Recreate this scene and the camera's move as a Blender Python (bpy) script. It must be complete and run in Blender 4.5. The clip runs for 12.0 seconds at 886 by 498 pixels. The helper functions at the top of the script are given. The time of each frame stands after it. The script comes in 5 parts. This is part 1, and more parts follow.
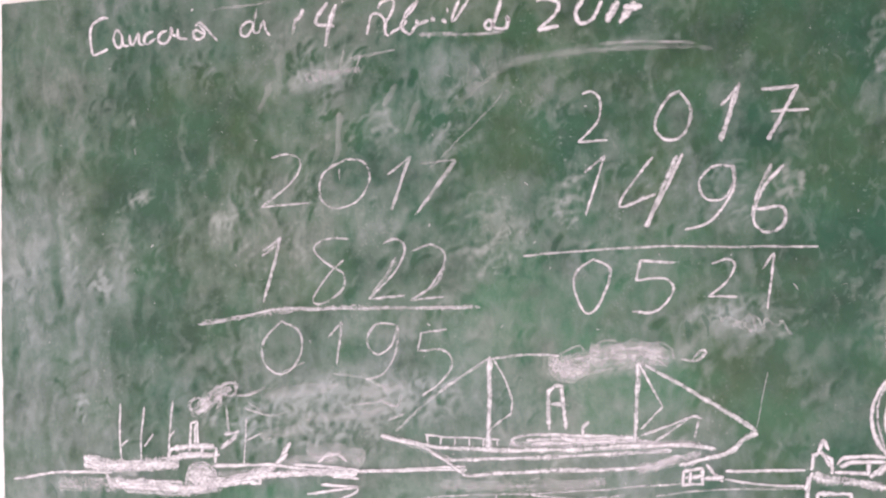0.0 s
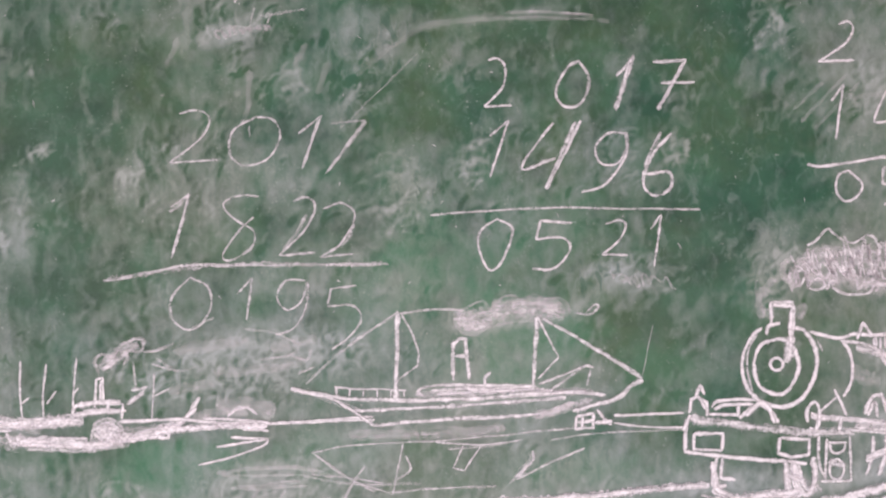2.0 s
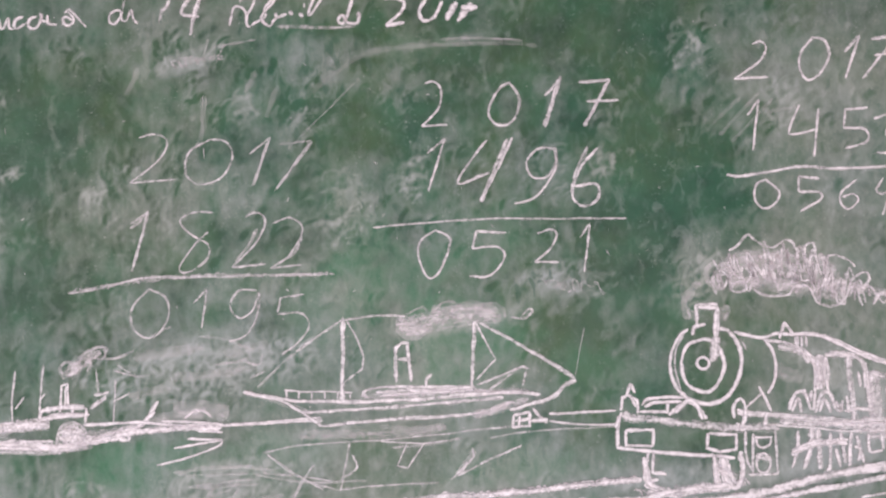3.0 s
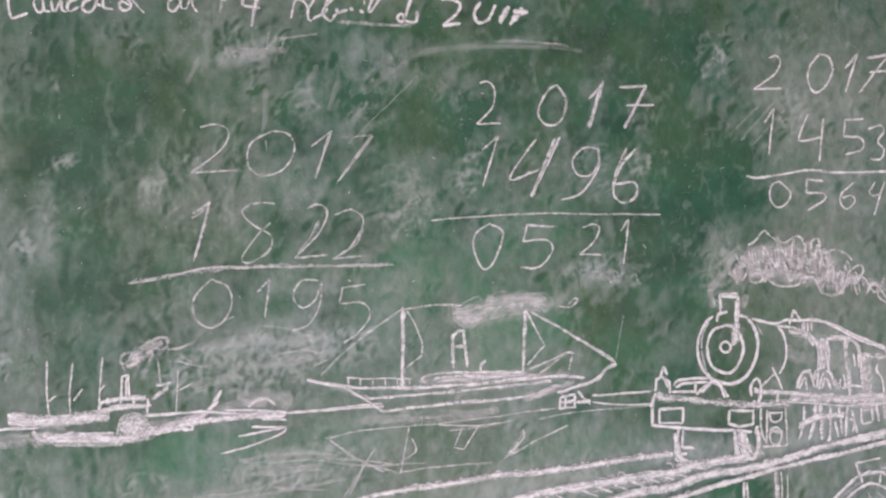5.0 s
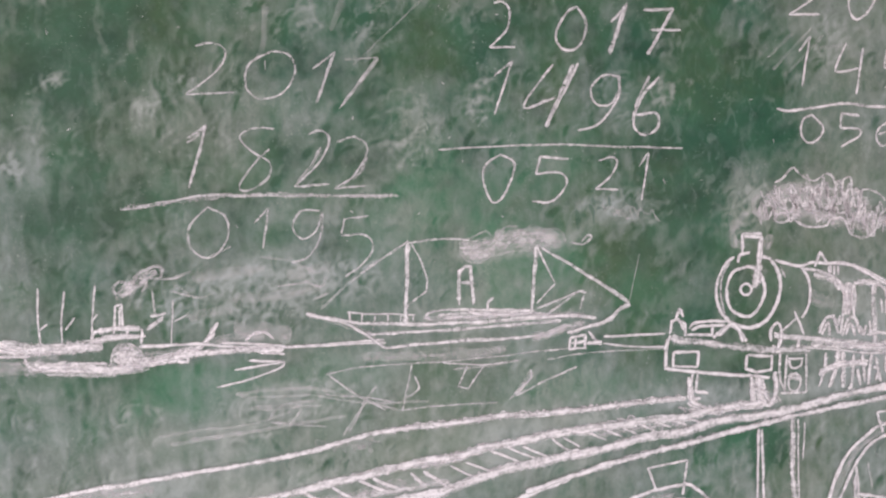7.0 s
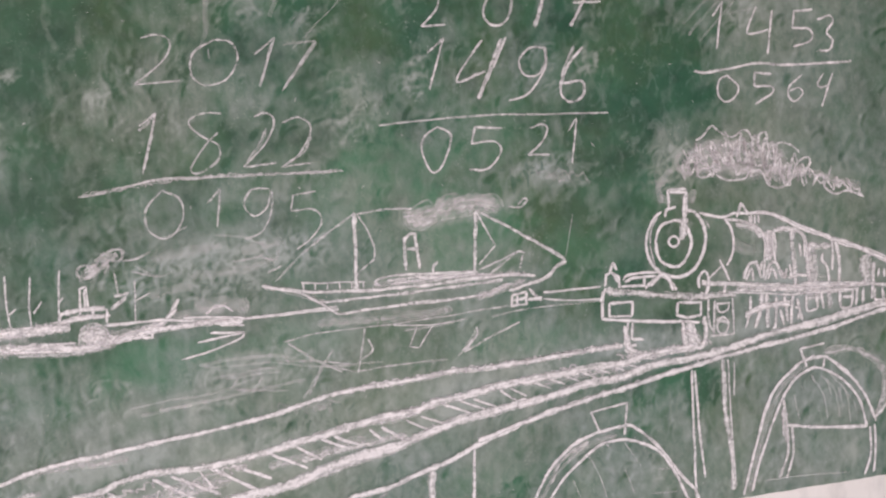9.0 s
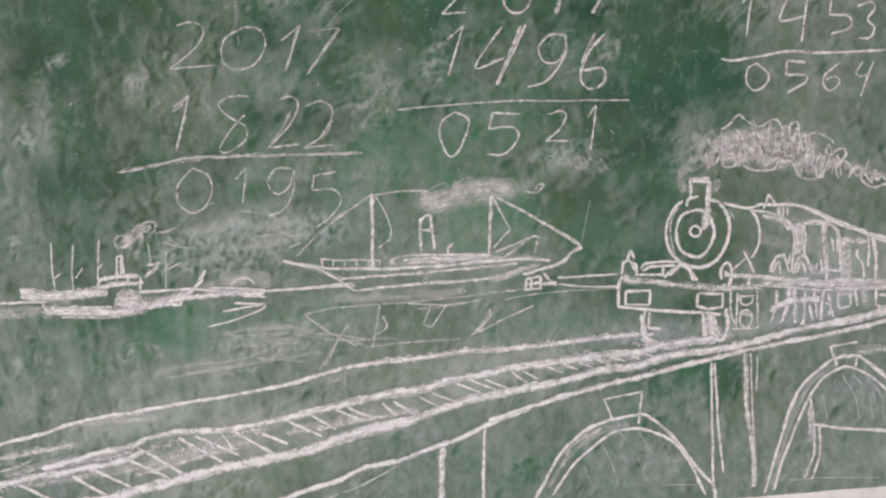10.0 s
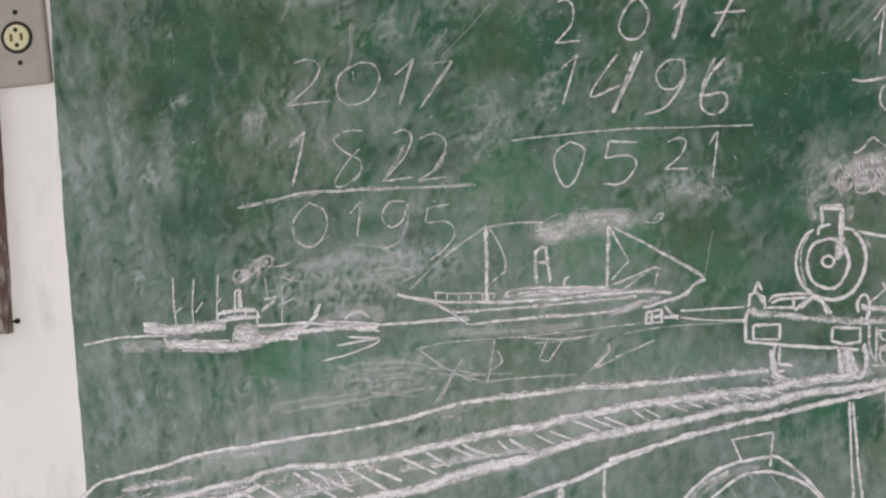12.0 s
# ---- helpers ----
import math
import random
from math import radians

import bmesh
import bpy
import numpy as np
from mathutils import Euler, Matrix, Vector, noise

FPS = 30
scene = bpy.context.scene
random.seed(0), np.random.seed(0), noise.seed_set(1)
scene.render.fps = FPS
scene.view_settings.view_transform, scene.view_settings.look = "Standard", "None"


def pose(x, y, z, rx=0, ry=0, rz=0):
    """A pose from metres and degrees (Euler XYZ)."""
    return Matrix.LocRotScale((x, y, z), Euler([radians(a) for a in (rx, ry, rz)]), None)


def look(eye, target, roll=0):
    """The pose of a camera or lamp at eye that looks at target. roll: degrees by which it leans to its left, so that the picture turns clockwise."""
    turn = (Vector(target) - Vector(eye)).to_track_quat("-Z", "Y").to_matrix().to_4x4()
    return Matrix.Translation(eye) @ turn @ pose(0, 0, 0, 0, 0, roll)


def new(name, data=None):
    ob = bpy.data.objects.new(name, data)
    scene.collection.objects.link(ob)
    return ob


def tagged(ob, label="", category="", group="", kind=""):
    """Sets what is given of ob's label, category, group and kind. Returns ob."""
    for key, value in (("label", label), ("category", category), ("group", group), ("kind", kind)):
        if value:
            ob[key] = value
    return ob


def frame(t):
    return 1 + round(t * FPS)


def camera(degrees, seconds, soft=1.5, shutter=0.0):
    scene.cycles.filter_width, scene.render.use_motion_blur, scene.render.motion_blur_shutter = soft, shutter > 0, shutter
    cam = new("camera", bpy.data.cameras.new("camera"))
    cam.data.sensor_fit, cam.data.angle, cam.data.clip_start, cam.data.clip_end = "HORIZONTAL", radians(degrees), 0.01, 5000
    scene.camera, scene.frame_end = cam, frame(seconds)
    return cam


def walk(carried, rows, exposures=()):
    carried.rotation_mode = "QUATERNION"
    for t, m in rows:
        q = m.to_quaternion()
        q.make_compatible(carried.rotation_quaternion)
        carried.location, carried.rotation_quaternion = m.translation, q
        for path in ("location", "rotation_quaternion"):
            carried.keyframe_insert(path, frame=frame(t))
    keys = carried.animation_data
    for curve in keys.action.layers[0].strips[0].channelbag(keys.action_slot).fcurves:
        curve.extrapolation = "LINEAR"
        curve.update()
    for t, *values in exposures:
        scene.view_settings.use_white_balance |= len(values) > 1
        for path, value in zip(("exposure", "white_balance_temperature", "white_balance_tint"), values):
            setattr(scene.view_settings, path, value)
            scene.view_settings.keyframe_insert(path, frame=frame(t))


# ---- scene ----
cam = camera(55.0, 12.0, soft=2.25)
EXPOSURES = [(0.0, 0.55, 6500, 16), (0.5, 0.45, 6500, 16), (1.5, 0.40, 6500, 16), (2.5, 0.41, 6500, 16), (4.5, 0.17, 6350, 10), (7.0, 0.22, 6450, 10), (9.0, 0.13, 6600, 9), (9.5, 0.05, 6650, 8), (10.5, 0.03, 6450, 2), (12.0, -0.10, 6400, 0)]
PATH = [
    (0, (-0.112, -0.907, 1.484), (-0.293, 1.082, 1.593), -3.9),
    (0.5, (-0.146, -0.902, 1.481), (-0.169, 1.097, 1.532), -4.3),
    (1, (-0.162, -0.902, 1.491), (-0.167, 1.097, 1.542), -4.0),
    (1.5, (-0.167, -0.925, 1.474), (-0.125, 1.073, 1.549), -3.6),
    (2, (-0.142, -0.94, 1.479), (-0.049, 1.058, 1.485), -3.6),
    (2.5, (-0.054, -0.987, 1.465), (-0.005, 1.012, 1.497), -3.5),
    (2.7, (-0.048, -0.997, 1.438), (-0.012, 1.0, 1.541), -4.1),
    (4.3, (-0.26, -1.028, 1.461), (0.089, 0.941, 1.496), -5.6),
    (4.5, (-0.27, -1.029, 1.463), (0.083, 0.939, 1.507), -5.2),
    (5, (-0.292, -1.032, 1.466), (0.079, 0.933, 1.5), -4.3),
    (5.5, (-0.304, -1.032, 1.465), (0.039, 0.938, 1.5), -3.8),
    (6, (-0.282, -0.962, 1.494), (0.113, 0.996, 1.392), -3.4),
    (6.5, (-0.263, -0.952, 1.473), (0.158, 1.001, 1.384), -3.4),
    (7, (-0.267, -0.986, 1.461), (0.045, 0.986, 1.347), -3.2),
    (7.2, (-0.268, -0.985, 1.461), (0.032, 0.989, 1.334), -2.5),
    (8.8, (-0.268, -1.051, 1.429), (0.13, 0.906, 1.319), -5.9),
    (9, (-0.246, -1.058, 1.45), (0.125, 0.9, 1.279), -6.2),
    (9.5, (-0.189, -1.076, 1.436), (0.105, 0.896, 1.28), -4.8),
    (10, (-0.13, -1.104, 1.419), (-0.017, 0.887, 1.27), -5.0),
    (10.5, (-0.111, -1.124, 1.413), (-0.097, 0.872, 1.291), -5.1),
    (11, (-0.119, -1.136, 1.424), (-0.146, 0.86, 1.311), -4.1),
    (11.5, (-0.126, -1.126, 1.418), (-0.16, 0.872, 1.354), -4.2),
    (12, (-0.161, -1.084, 1.411), (-0.251, 0.914, 1.376), -5.7),
]
walk(cam, [(t, look(eye, target, roll)) for t, eye, target, roll in PATH], EXPOSURES)

SOUTH_WATTS, WEST_WATTS = 44.0, 15.0
BOARD_GREEN, BOARD_OLIVE, BOARD_PALE, BOARD_DEEP, BOARD_AGED, BOARD_FRESH = (0.022, 0.086, 0.050), (0.050, 0.096, 0.045), (0.062, 0.172, 0.100), (0.010, 0.038, 0.024), (0.042, 0.080, 0.050), (0.048, 0.160, 0.085)
DUST, DUST_TAN = (0.325, 0.352, 0.350), (0.315, 0.334, 0.305)
DUST_BASE, HIGH_CLEAN_DIM, CHALK_COVER = 0.385, 0.18, 0.92

# ---- world and light: daylight through an assumed doorway and window, both out of view ----
world = bpy.data.worlds.new("daylight")
scene.world = world
world.use_nodes = True
_wn = world.node_tree.nodes
_sky = _wn.new("ShaderNodeTexSky")
_sky.sky_type, _sky.sun_disc = "NISHITA", False
_sky.sun_elevation, _sky.sun_rotation = radians(48), radians(250)
_wn["Background"].inputs[1].default_value = 0.1
world.node_tree.links.new(_sky.outputs[0], _wn["Background"].inputs[0])

sun_data = bpy.data.lights.new("sun", "SUN")
sun_data.energy, sun_data.angle, sun_data.color = 2.5, radians(0.6), (1.0, 0.95, 0.88)
sun = new("sun", sun_data)
sun.matrix_world = look((-6, -1.5, 7), (0, 0, 0))


def window_light(name, width, height, watts, tint, m):
    data = bpy.data.lights.new(name, "AREA")
    data.shape, data.size, data.size_y, data.energy, data.color = "RECTANGLE", width, height, watts, tint
    ob = new(name, data)
    ob.matrix_world = m
    return ob


ROOM_W, ROOM_E, ROOM_S, ROOM_H = -2.6, 4.2, -2.5, 3.0
# lamps added in the unseen openings; the front one sits low, brightening downward
window_light("doorway_light", 2.4, 1.4, SOUTH_WATTS, (1.0, 0.955, 0.965), look((-0.2, ROOM_S - 0.06, 0.75), (-0.2, 0, 0.75)))
window_light("window_light", 1.4, 1.3, WEST_WATTS, (0.97, 0.98, 1.0), look((ROOM_W - 0.06, -1.5, 1.75), (0, -1.5, 1.6)))


# ---- materials ----
def shader(name):
    mat = bpy.data.materials.new(name)
    mat.use_nodes = True
    nt = mat.node_tree
    bsdf = nt.nodes["Principled BSDF"]

    def node(kind, **values):
        n = nt.nodes.new("ShaderNode" + kind)
        for key, value in values.items():
            if key == "op":
                n.operation = value
            else:
                n.inputs[key].default_value = value
        return n

    return mat, nt, bsdf, node, nt.links.new


def tex_noise(node, join, where, size, detail=4.0, rough=0.55, stretch=None):
    """Noise whose grains are about size metres across."""
    if stretch:
        mp = node("Mapping", Scale=stretch)
        join(where, mp.inputs["Vector"])
        where = mp.outputs[0]
    n = node("TexNoise", Scale=1.0 / size, Detail=detail, Roughness=rough)
    join(where, n.inputs["Vector"])
    return n.outputs["Fac"]


def ramp(node, join, fac, low, high, a, b):
    r = node("MapRange")
    r.clamp = True
    for key, value in (("From Min", low), ("From Max", high), ("To Min", a), ("To Max", b)):
        r.inputs[key].default_value = value
    join(fac, r.inputs["Value"])
    return r.outputs["Result"]


def mixed(nt, join, fac, a, b):
    m = nt.nodes.new("ShaderNodeMix")
    m.data_type = "RGBA"
    if isinstance(fac, float):
        m.inputs[0].default_value = fac
    else:
        join(fac, m.inputs[0])
    for slot, value in ((6, a), (7, b)):
        if isinstance(value, tuple):
            m.inputs[slot].default_value = (*value, 1)
        else:
            join(value, m.inputs[slot])
    return m.outputs[2]


def bump_of(node, join, bsdf, height, strength, distance):
    b = node("Bump", Strength=strength, Distance=distance)
    join(height, b.inputs["Height"])
    join(b.outputs[0], bsdf.inputs["Normal"])


def math_node(node, join, op, a, b):
    m = node("Math", op=op)
    for k, value in enumerate((a, b)):
        if isinstance(value, (int, float)):
            m.inputs[k].default_value = value
        else:
            join(value, m.inputs[k])
    return m.outputs[0]


def plaster(name, base, dirt, amount=0.35):
    mat, nt, bsdf, node, join = shader(name)
    pos = node("NewGeometry").outputs["Position"]
    big = tex_noise(node, join, pos, 0.22, 5)
    fine = tex_noise(node, join, pos, 0.012, 5)
    stain = tex_noise(node, join, pos, 0.06, 6, 0.6, (1.0, 1.0, 0.35))
    col = mixed(nt, join, ramp(node, join, big, 0.4, 0.7, 0.0, amount), base, dirt)
    col = mixed(nt, join, ramp(node, join, stain, 0.55, 0.75, 0.0, 0.5), col, tuple(0.62 * c for c in dirt))
    join(col, bsdf.inputs["Base Color"])
    bsdf.inputs["Roughness"].default_value = 0.8
    bump_of(node, join, bsdf, math_node(node, join, "ADD", fine, big), 0.35, 0.003)
    return mat


def plain(name, color, rough=0.5, metal=0.0, grain=0.02, dirt=0.25):
    mat, nt, bsdf, node, join = shader(name)
    pos = node("NewGeometry").outputs["Position"]
    n = tex_noise(node, join, pos, grain, 5)
    fine = tex_noise(node, join, pos, grain * 0.12, 3)
    col = mixed(nt, join, ramp(node, join, n, 0.4, 0.75, 0.0, dirt), color, tuple(0.6 * c for c in color))
    join(col, bsdf.inputs["Base Color"])
    bsdf.inputs["Roughness"].default_value, bsdf.inputs["Metallic"].default_value = rough, metal
    bump_of(node, join, bsdf, fine, 0.15, 0.0008)
    return mat


def board_paint():
    """Worn green board paint; chalk dust lies where the dust attribute says, broken up by the paint's grain."""
    mat, nt, bsdf, node, join = shader("green_board_paint")
    pos = node("NewGeometry").outputs["Position"]
    dust = node("Attribute")
    dust.attribute_name = "dust"
    scratch = node("Attribute")
    scratch.attribute_name = "scuff"
    big = tex_noise(node, join, pos, 0.16, 4)
    mid = tex_noise(node, join, pos, 0.016, 3, 0.5)
    fine = tex_noise(node, join, pos, 0.0035, 4, 0.6)
    tone = tex_noise(node, join, pos, 0.055, 5, 0.6)
    paint = mixed(nt, join, ramp(node, join, big, 0.42, 0.62, 0.0, 1.0), BOARD_GREEN, BOARD_OLIVE)
    aged = node("Attribute")
    aged.attribute_name = "aged"
    paint = mixed(nt, join, aged.outputs["Fac"], paint, BOARD_AGED)
    fresh = node("Attribute")
    fresh.attribute_name = "fresh"
    paint = mixed(nt, join, fresh.outputs["Fac"], paint, BOARD_FRESH)
    paint = mixed(nt, join, ramp(node, join, tone, 0.45, 0.70, 0.0, 0.40), paint, BOARD_PALE)
    paint = mixed(nt, join, ramp(node, join, tone, 0.45, 0.33, 0.0, 0.5), paint, BOARD_DEEP)
    paint = mixed(nt, join, ramp(node, join, mid, 0.52, 0.7, 0.0, 0.25), paint, BOARD_DEEP)
    grain = math_node(node, join, "ADD", ramp(node, join, mid, 0.3, 0.7, -0.12, 0.12), ramp(node, join, fine, 0.3, 0.7, -0.04, 0.04))
    crinkle = node("TexNoise", Scale=40.0, Detail=2.0, Roughness=0.5, Distortion=0.8)
    lean = node("Mapping", Scale=(1.0, 1.0, 0.62))
    lean.inputs["Rotation"].default_value = (0.0, radians(28), 0.0)
    join(pos, lean.inputs["Vector"])
    join(lean.outputs[0], crinkle.inputs["Vector"])
    small = node("TexNoise", Scale=110.0, Detail=2.0, Roughness=0.5, Distortion=0.6)
    join(lean.outputs[0], small.inputs["Vector"])
    grain = math_node(node, join, "ADD", grain, ramp(node, join, crinkle.outputs["Fac"], 0.38, 0.62, -0.08, 0.07))
    grain = math_node(node, join, "ADD", grain, ramp(node, join, small.outputs["Fac"], 0.38, 0.62, -0.06, 0.05))
    cover = math_node(node, join, "ADD", dust.outputs["Fac"], math_node(node, join, "MULTIPLY", grain, ramp(node, join, dust.outputs["Fac"], 0.0, 0.4, 0.45, 1.0)))
    tan = tex_noise(node, join, pos, 0.25, 3)
    powder = mixed(nt, join, ramp(node, join, tan, 0.4, 0.62, 0.0, 1.0), DUST, DUST_TAN)
    col = mixed(nt, join, ramp(node, join, cover, 0.0, 1.0, 0.0, 1.0), paint, powder)
    zone = node("Attribute")
    zone.attribute_name = "ripple"
    dabs = node("TexNoise", Scale=70.0, Detail=2.0, Roughness=0.5, Distortion=0.7)
    join(lean.outputs[0], dabs.inputs["Vector"])
    dark = math_node(node, join, "MULTIPLY", ramp(node, join, dabs.outputs["Fac"], 0.44, 0.36, 0.0, 0.55), zone.outputs["Fac"])
    pale = math_node(node, join, "MULTIPLY", ramp(node, join, dabs.outputs["Fac"], 0.56, 0.66, 0.0, 0.22), zone.outputs["Fac"])
    col = mixed(nt, join, dark, col, BOARD_GREEN)
    col = mixed(nt, join, pale, col, DUST)
    flecks = math_node(node, join, "MULTIPLY", ramp(node, join, fine, 0.6, 0.7, 0.0, 1.0), ramp(node, join, scratch.outputs["Fac"], 0.5, 0.75, 0.0, 0.45))
    col = mixed(nt, join, flecks, col, (0.52, 0.52, 0.5))
    join(col, bsdf.inputs["Base Color"])
    join(ramp(node, join, cover, 0.0, 0.6, 0.5, 0.85), bsdf.inputs["Roughness"])
    bsdf.inputs["Specular IOR Level"].default_value = 0.3
    bump_of(node, join, bsdf, math_node(node, join, "ADD", mid, fine), 0.25, 0.0012)
    return mat


def chalk_stick():
    """Chalk rubbed on: dense along the middle of a stroke, broken by the board's grain towards its edges."""
    mat, nt, bsdf, node, join = shader("white_chalk")
    pos = node("NewGeometry").outputs["Position"]
    across = node("SeparateXYZ")
    join(node("UVMap").outputs[0], across.inputs[0])
    press = node("Attribute")
    press.attribute_name = "press"
    off = math_node(node, join, "ABSOLUTE", across.outputs["Y"], 0)
    fine = tex_noise(node, join, pos, 0.0028, 3, 0.6)
    mid = tex_noise(node, join, pos, 0.011, 4, 0.6, (1.0, 1.0, 1.6))
    edge = math_node(node, join, "POWER", off, 1.9)
    firm = math_node(node, join, "MAXIMUM", press.outputs["Fac"], 0.62)
    load = math_node(node, join, "SUBTRACT", firm, math_node(node, join, "MULTIPLY", edge, 0.8))
    load = math_node(node, join, "ADD", load, ramp(node, join, fine, 0.25, 0.75, -0.30, 0.22))
    load = math_node(node, join, "ADD", load, ramp(node, join, mid, 0.3, 0.7, -0.26, 0.16))
    lines = node("Mapping", Scale=(20.0, 2.2, 1.0))
    join(node("UVMap").outputs[0], lines.inputs["Vector"])
    streak = node("TexNoise", Scale=1.0, Detail=3.0, Roughness=0.6)
    join(lines.outputs[0], streak.inputs["Vector"])
    load = math_node(node, join, "ADD", load, ramp(node, join, streak.outputs["Fac"], 0.3, 0.7, -0.34, 0.22))
    alpha = ramp(node, join, load, 0.0, 0.85, 0.0, CHALK_COVER)
    alpha = math_node(node, join, "MULTIPLY", alpha, ramp(node, join, press.outputs["Fac"], 0.1, 0.66, 0.06, 1.0))
    tone = mixed(nt, join, ramp(node, join, mid, 0.35, 0.65, 0.0, 1.0), (0.75, 0.69, 0.72), (0.88, 0.82, 0.85))
    join(tone, bsdf.inputs["Base Color"])
    join(alpha, bsdf.inputs["Alpha"])
    bsdf.inputs["Roughness"].default_value = 0.95
    bsdf.inputs["Specular IOR Level"].default_value = 0.1
    return mat


def old_wood():
    mat, nt, bsdf, node, join = shader("weathered_batten_wood")
    pos = node("NewGeometry").outputs["Position"]
    grain = tex_noise(node, join, pos, 0.012, 6, 0.6, (6.0, 6.0, 0.5))
    worn = tex_noise(node, join, pos, 0.02, 5, 0.65, (2.0, 2.0, 0.6))
    col = mixed(nt, join, ramp(node, join, grain, 0.35, 0.68, 0.0, 1.0), (0.07, 0.035, 0.028), (0.24, 0.15, 0.12))
    low = node("SeparateXYZ")
    join(pos, low.inputs[0])
    bare = math_node(node, join, "MULTIPLY", ramp(node, join, worn, 0.48, 0.58, 0.0, 0.8), ramp(node, join, low.outputs["Z"], 1.46, 1.56, 1.0, 0.1))
    col = mixed(nt, join, bare, col, (0.42, 0.38, 0.36))
    join(col, bsdf.inputs["Base Color"])
    bsdf.inputs["Roughness"].default_value = 0.75
    bump_of(node, join, bsdf, grain, 0.5, 0.002)
    return mat


WALL = plaster("white_wall_paint", (0.81, 0.745, 0.74), (0.69, 0.655, 0.66))
FLOOR_MAT = plaster("cement_floor", (0.34, 0.31, 0.28), (0.25, 0.23, 0.21), 0.7)
CEILING_MAT = plaster("ceiling_paint", (0.8, 0.79, 0.77), (0.72, 0.71, 0.69))
BOARD_MAT = board_paint()
CHALK = chalk_stick()
WOOD = old_wood()
PLATE = plain("aged_beige_plate", (0.36, 0.315, 0.285), 0.5, 0, 0.03, 0.3)
CREAM = plain("yellowed_cream_plastic", (0.62, 0.55, 0.36), 0.4, 0, 0.01, 0.25)
BLACK = plain("black_plastic", (0.012, 0.011, 0.010), 0.7, 0, 0.01, 0.2)
BRASS = plain("dull_brass", (0.14, 0.10, 0.035), 0.5, 0.5, 0.006, 0.3)
FRAME_MAT = plain("window_frame_paint", (0.6, 0.6, 0.58), 0.5)


# ---- building helpers ----
def finish(name, bm, mat, parent=None, label="", smooth=False):
    me = bpy.data.meshes.new(name)
    bm.to_mesh(me)
    bm.free()
    me.materials.append(mat)
    if smooth:
        for p in me.polygons:
            p.use_smooth = True
    ob = new(name, me)
    ob.parent = parent
    return tagged(ob, label)


def slab(bm, x0, x1, y0, y1, z0, z1, bevel=0.0):
    made = bmesh.ops.create_cube(bm, size=1.0, matrix=Matrix.LocRotScale(((x0 + x1) / 2, (y0 + y1) / 2, (z0 + z1) / 2), None, (x1 - x0, y1 - y0, z1 - z0)))
    if bevel:
        edges = {e for v in made["verts"] for e in v.link_edges}
        bmesh.ops.bevel(bm, geom=list(edges), offset=bevel, segments=3, affect="EDGES", profile=0.6)


def disc(bm, x, z, y0, y1, radius, sides=32, bevel=0.0):
    made = bmesh.ops.create_cone(bm, cap_ends=True, segments=sides, radius1=radius, radius2=radius, depth=abs(y1 - y0),
                                 matrix=Matrix.Translation((x, (y0 + y1) / 2, z)) @ Matrix.Rotation(radians(90), 4, "X"))
    if bevel:
        rim = {e for v in made["verts"] for e in v.link_edges if abs(e.verts[0].co.y - e.verts[1].co.y) < 1e-6}
        bmesh.ops.bevel(bm, geom=list(rim), offset=bevel, segments=2, affect="EDGES")


def wall_with_hole(name, along, at, thick, a0, a1, hole, label):
    """A wall along x or y from a0 to a1, with a window's opening (b0, b1, z0, z1) through it."""
    bm = bmesh.new()
    b0, b1, z0, z1 = hole
    for u0, u1, v0, v1 in ((a0, b0, 0, ROOM_H), (b1, a1, 0, ROOM_H), (b0, b1, 0, z0), (b0, b1, z1, ROOM_H)):
        if v1 - v0 < 0.01:
            continue
        if along == "x":
            slab(bm, u0, u1, at, at + thick, v0, v1)
        else:
            slab(bm, at, at + thick, u0, u1, v0, v1)
    ob = finish(name, bm, WALL)
    return tagged(ob, label, "wall", kind="structure")


# ---- the room ----
bm = bmesh.new()
slab(bm, ROOM_W, ROOM_E, 0.006, 0.2, 0, ROOM_H)
tagged(finish("wall_north", bm, WALL), "white painted plaster wall that carries the chalkboard", "wall", kind="structure")
# other walls, floor and ceiling are unseen, added to close the room
bm = bmesh.new()
slab(bm, ROOM_E, ROOM_E + 0.15, ROOM_S, 0.2, 0, ROOM_H)
tagged(finish("wall_east", bm, WALL), "white painted plaster wall of the classroom", "wall", kind="structure")
wall_with_hole("wall_south", "x", ROOM_S - 0.15, 0.15, ROOM_W, ROOM_E, (-1.4, 1.0, 0.0, 2.05), "unseen white plaster wall with a wide opening added for light")
wall_with_hole("wall_west", "y", ROOM_W - 0.15, 0.15, ROOM_S, 0.2, (-2.2, -0.8, 1.1, 2.4), "unseen white plaster wall with an opening assumed for light")
bm = bmesh.new()
slab(bm, ROOM_W - 0.15, ROOM_E + 0.15, ROOM_S - 0.15, 0.2, -0.1, 0)
tagged(finish("floor", bm, FLOOR_MAT), "grey smooth cement floor", "floor", kind="structure")
bm = bmesh.new()
slab(bm, ROOM_W - 0.15, ROOM_E + 0.15, ROOM_S - 0.15, 0.2, ROOM_H, ROOM_H + 0.1)
tagged(finish("ceiling", bm, CEILING_MAT), "white painted ceiling", "ceiling", kind="structure")


# added below the horizon so the openings do not look onto black
bm = bmesh.new()
slab(bm, -60, 60, -60, 60, -0.4, -0.11)
tagged(finish("ground", bm, FLOOR_MAT), "unseen plain ground sheet added outside", "ground", kind="structure")


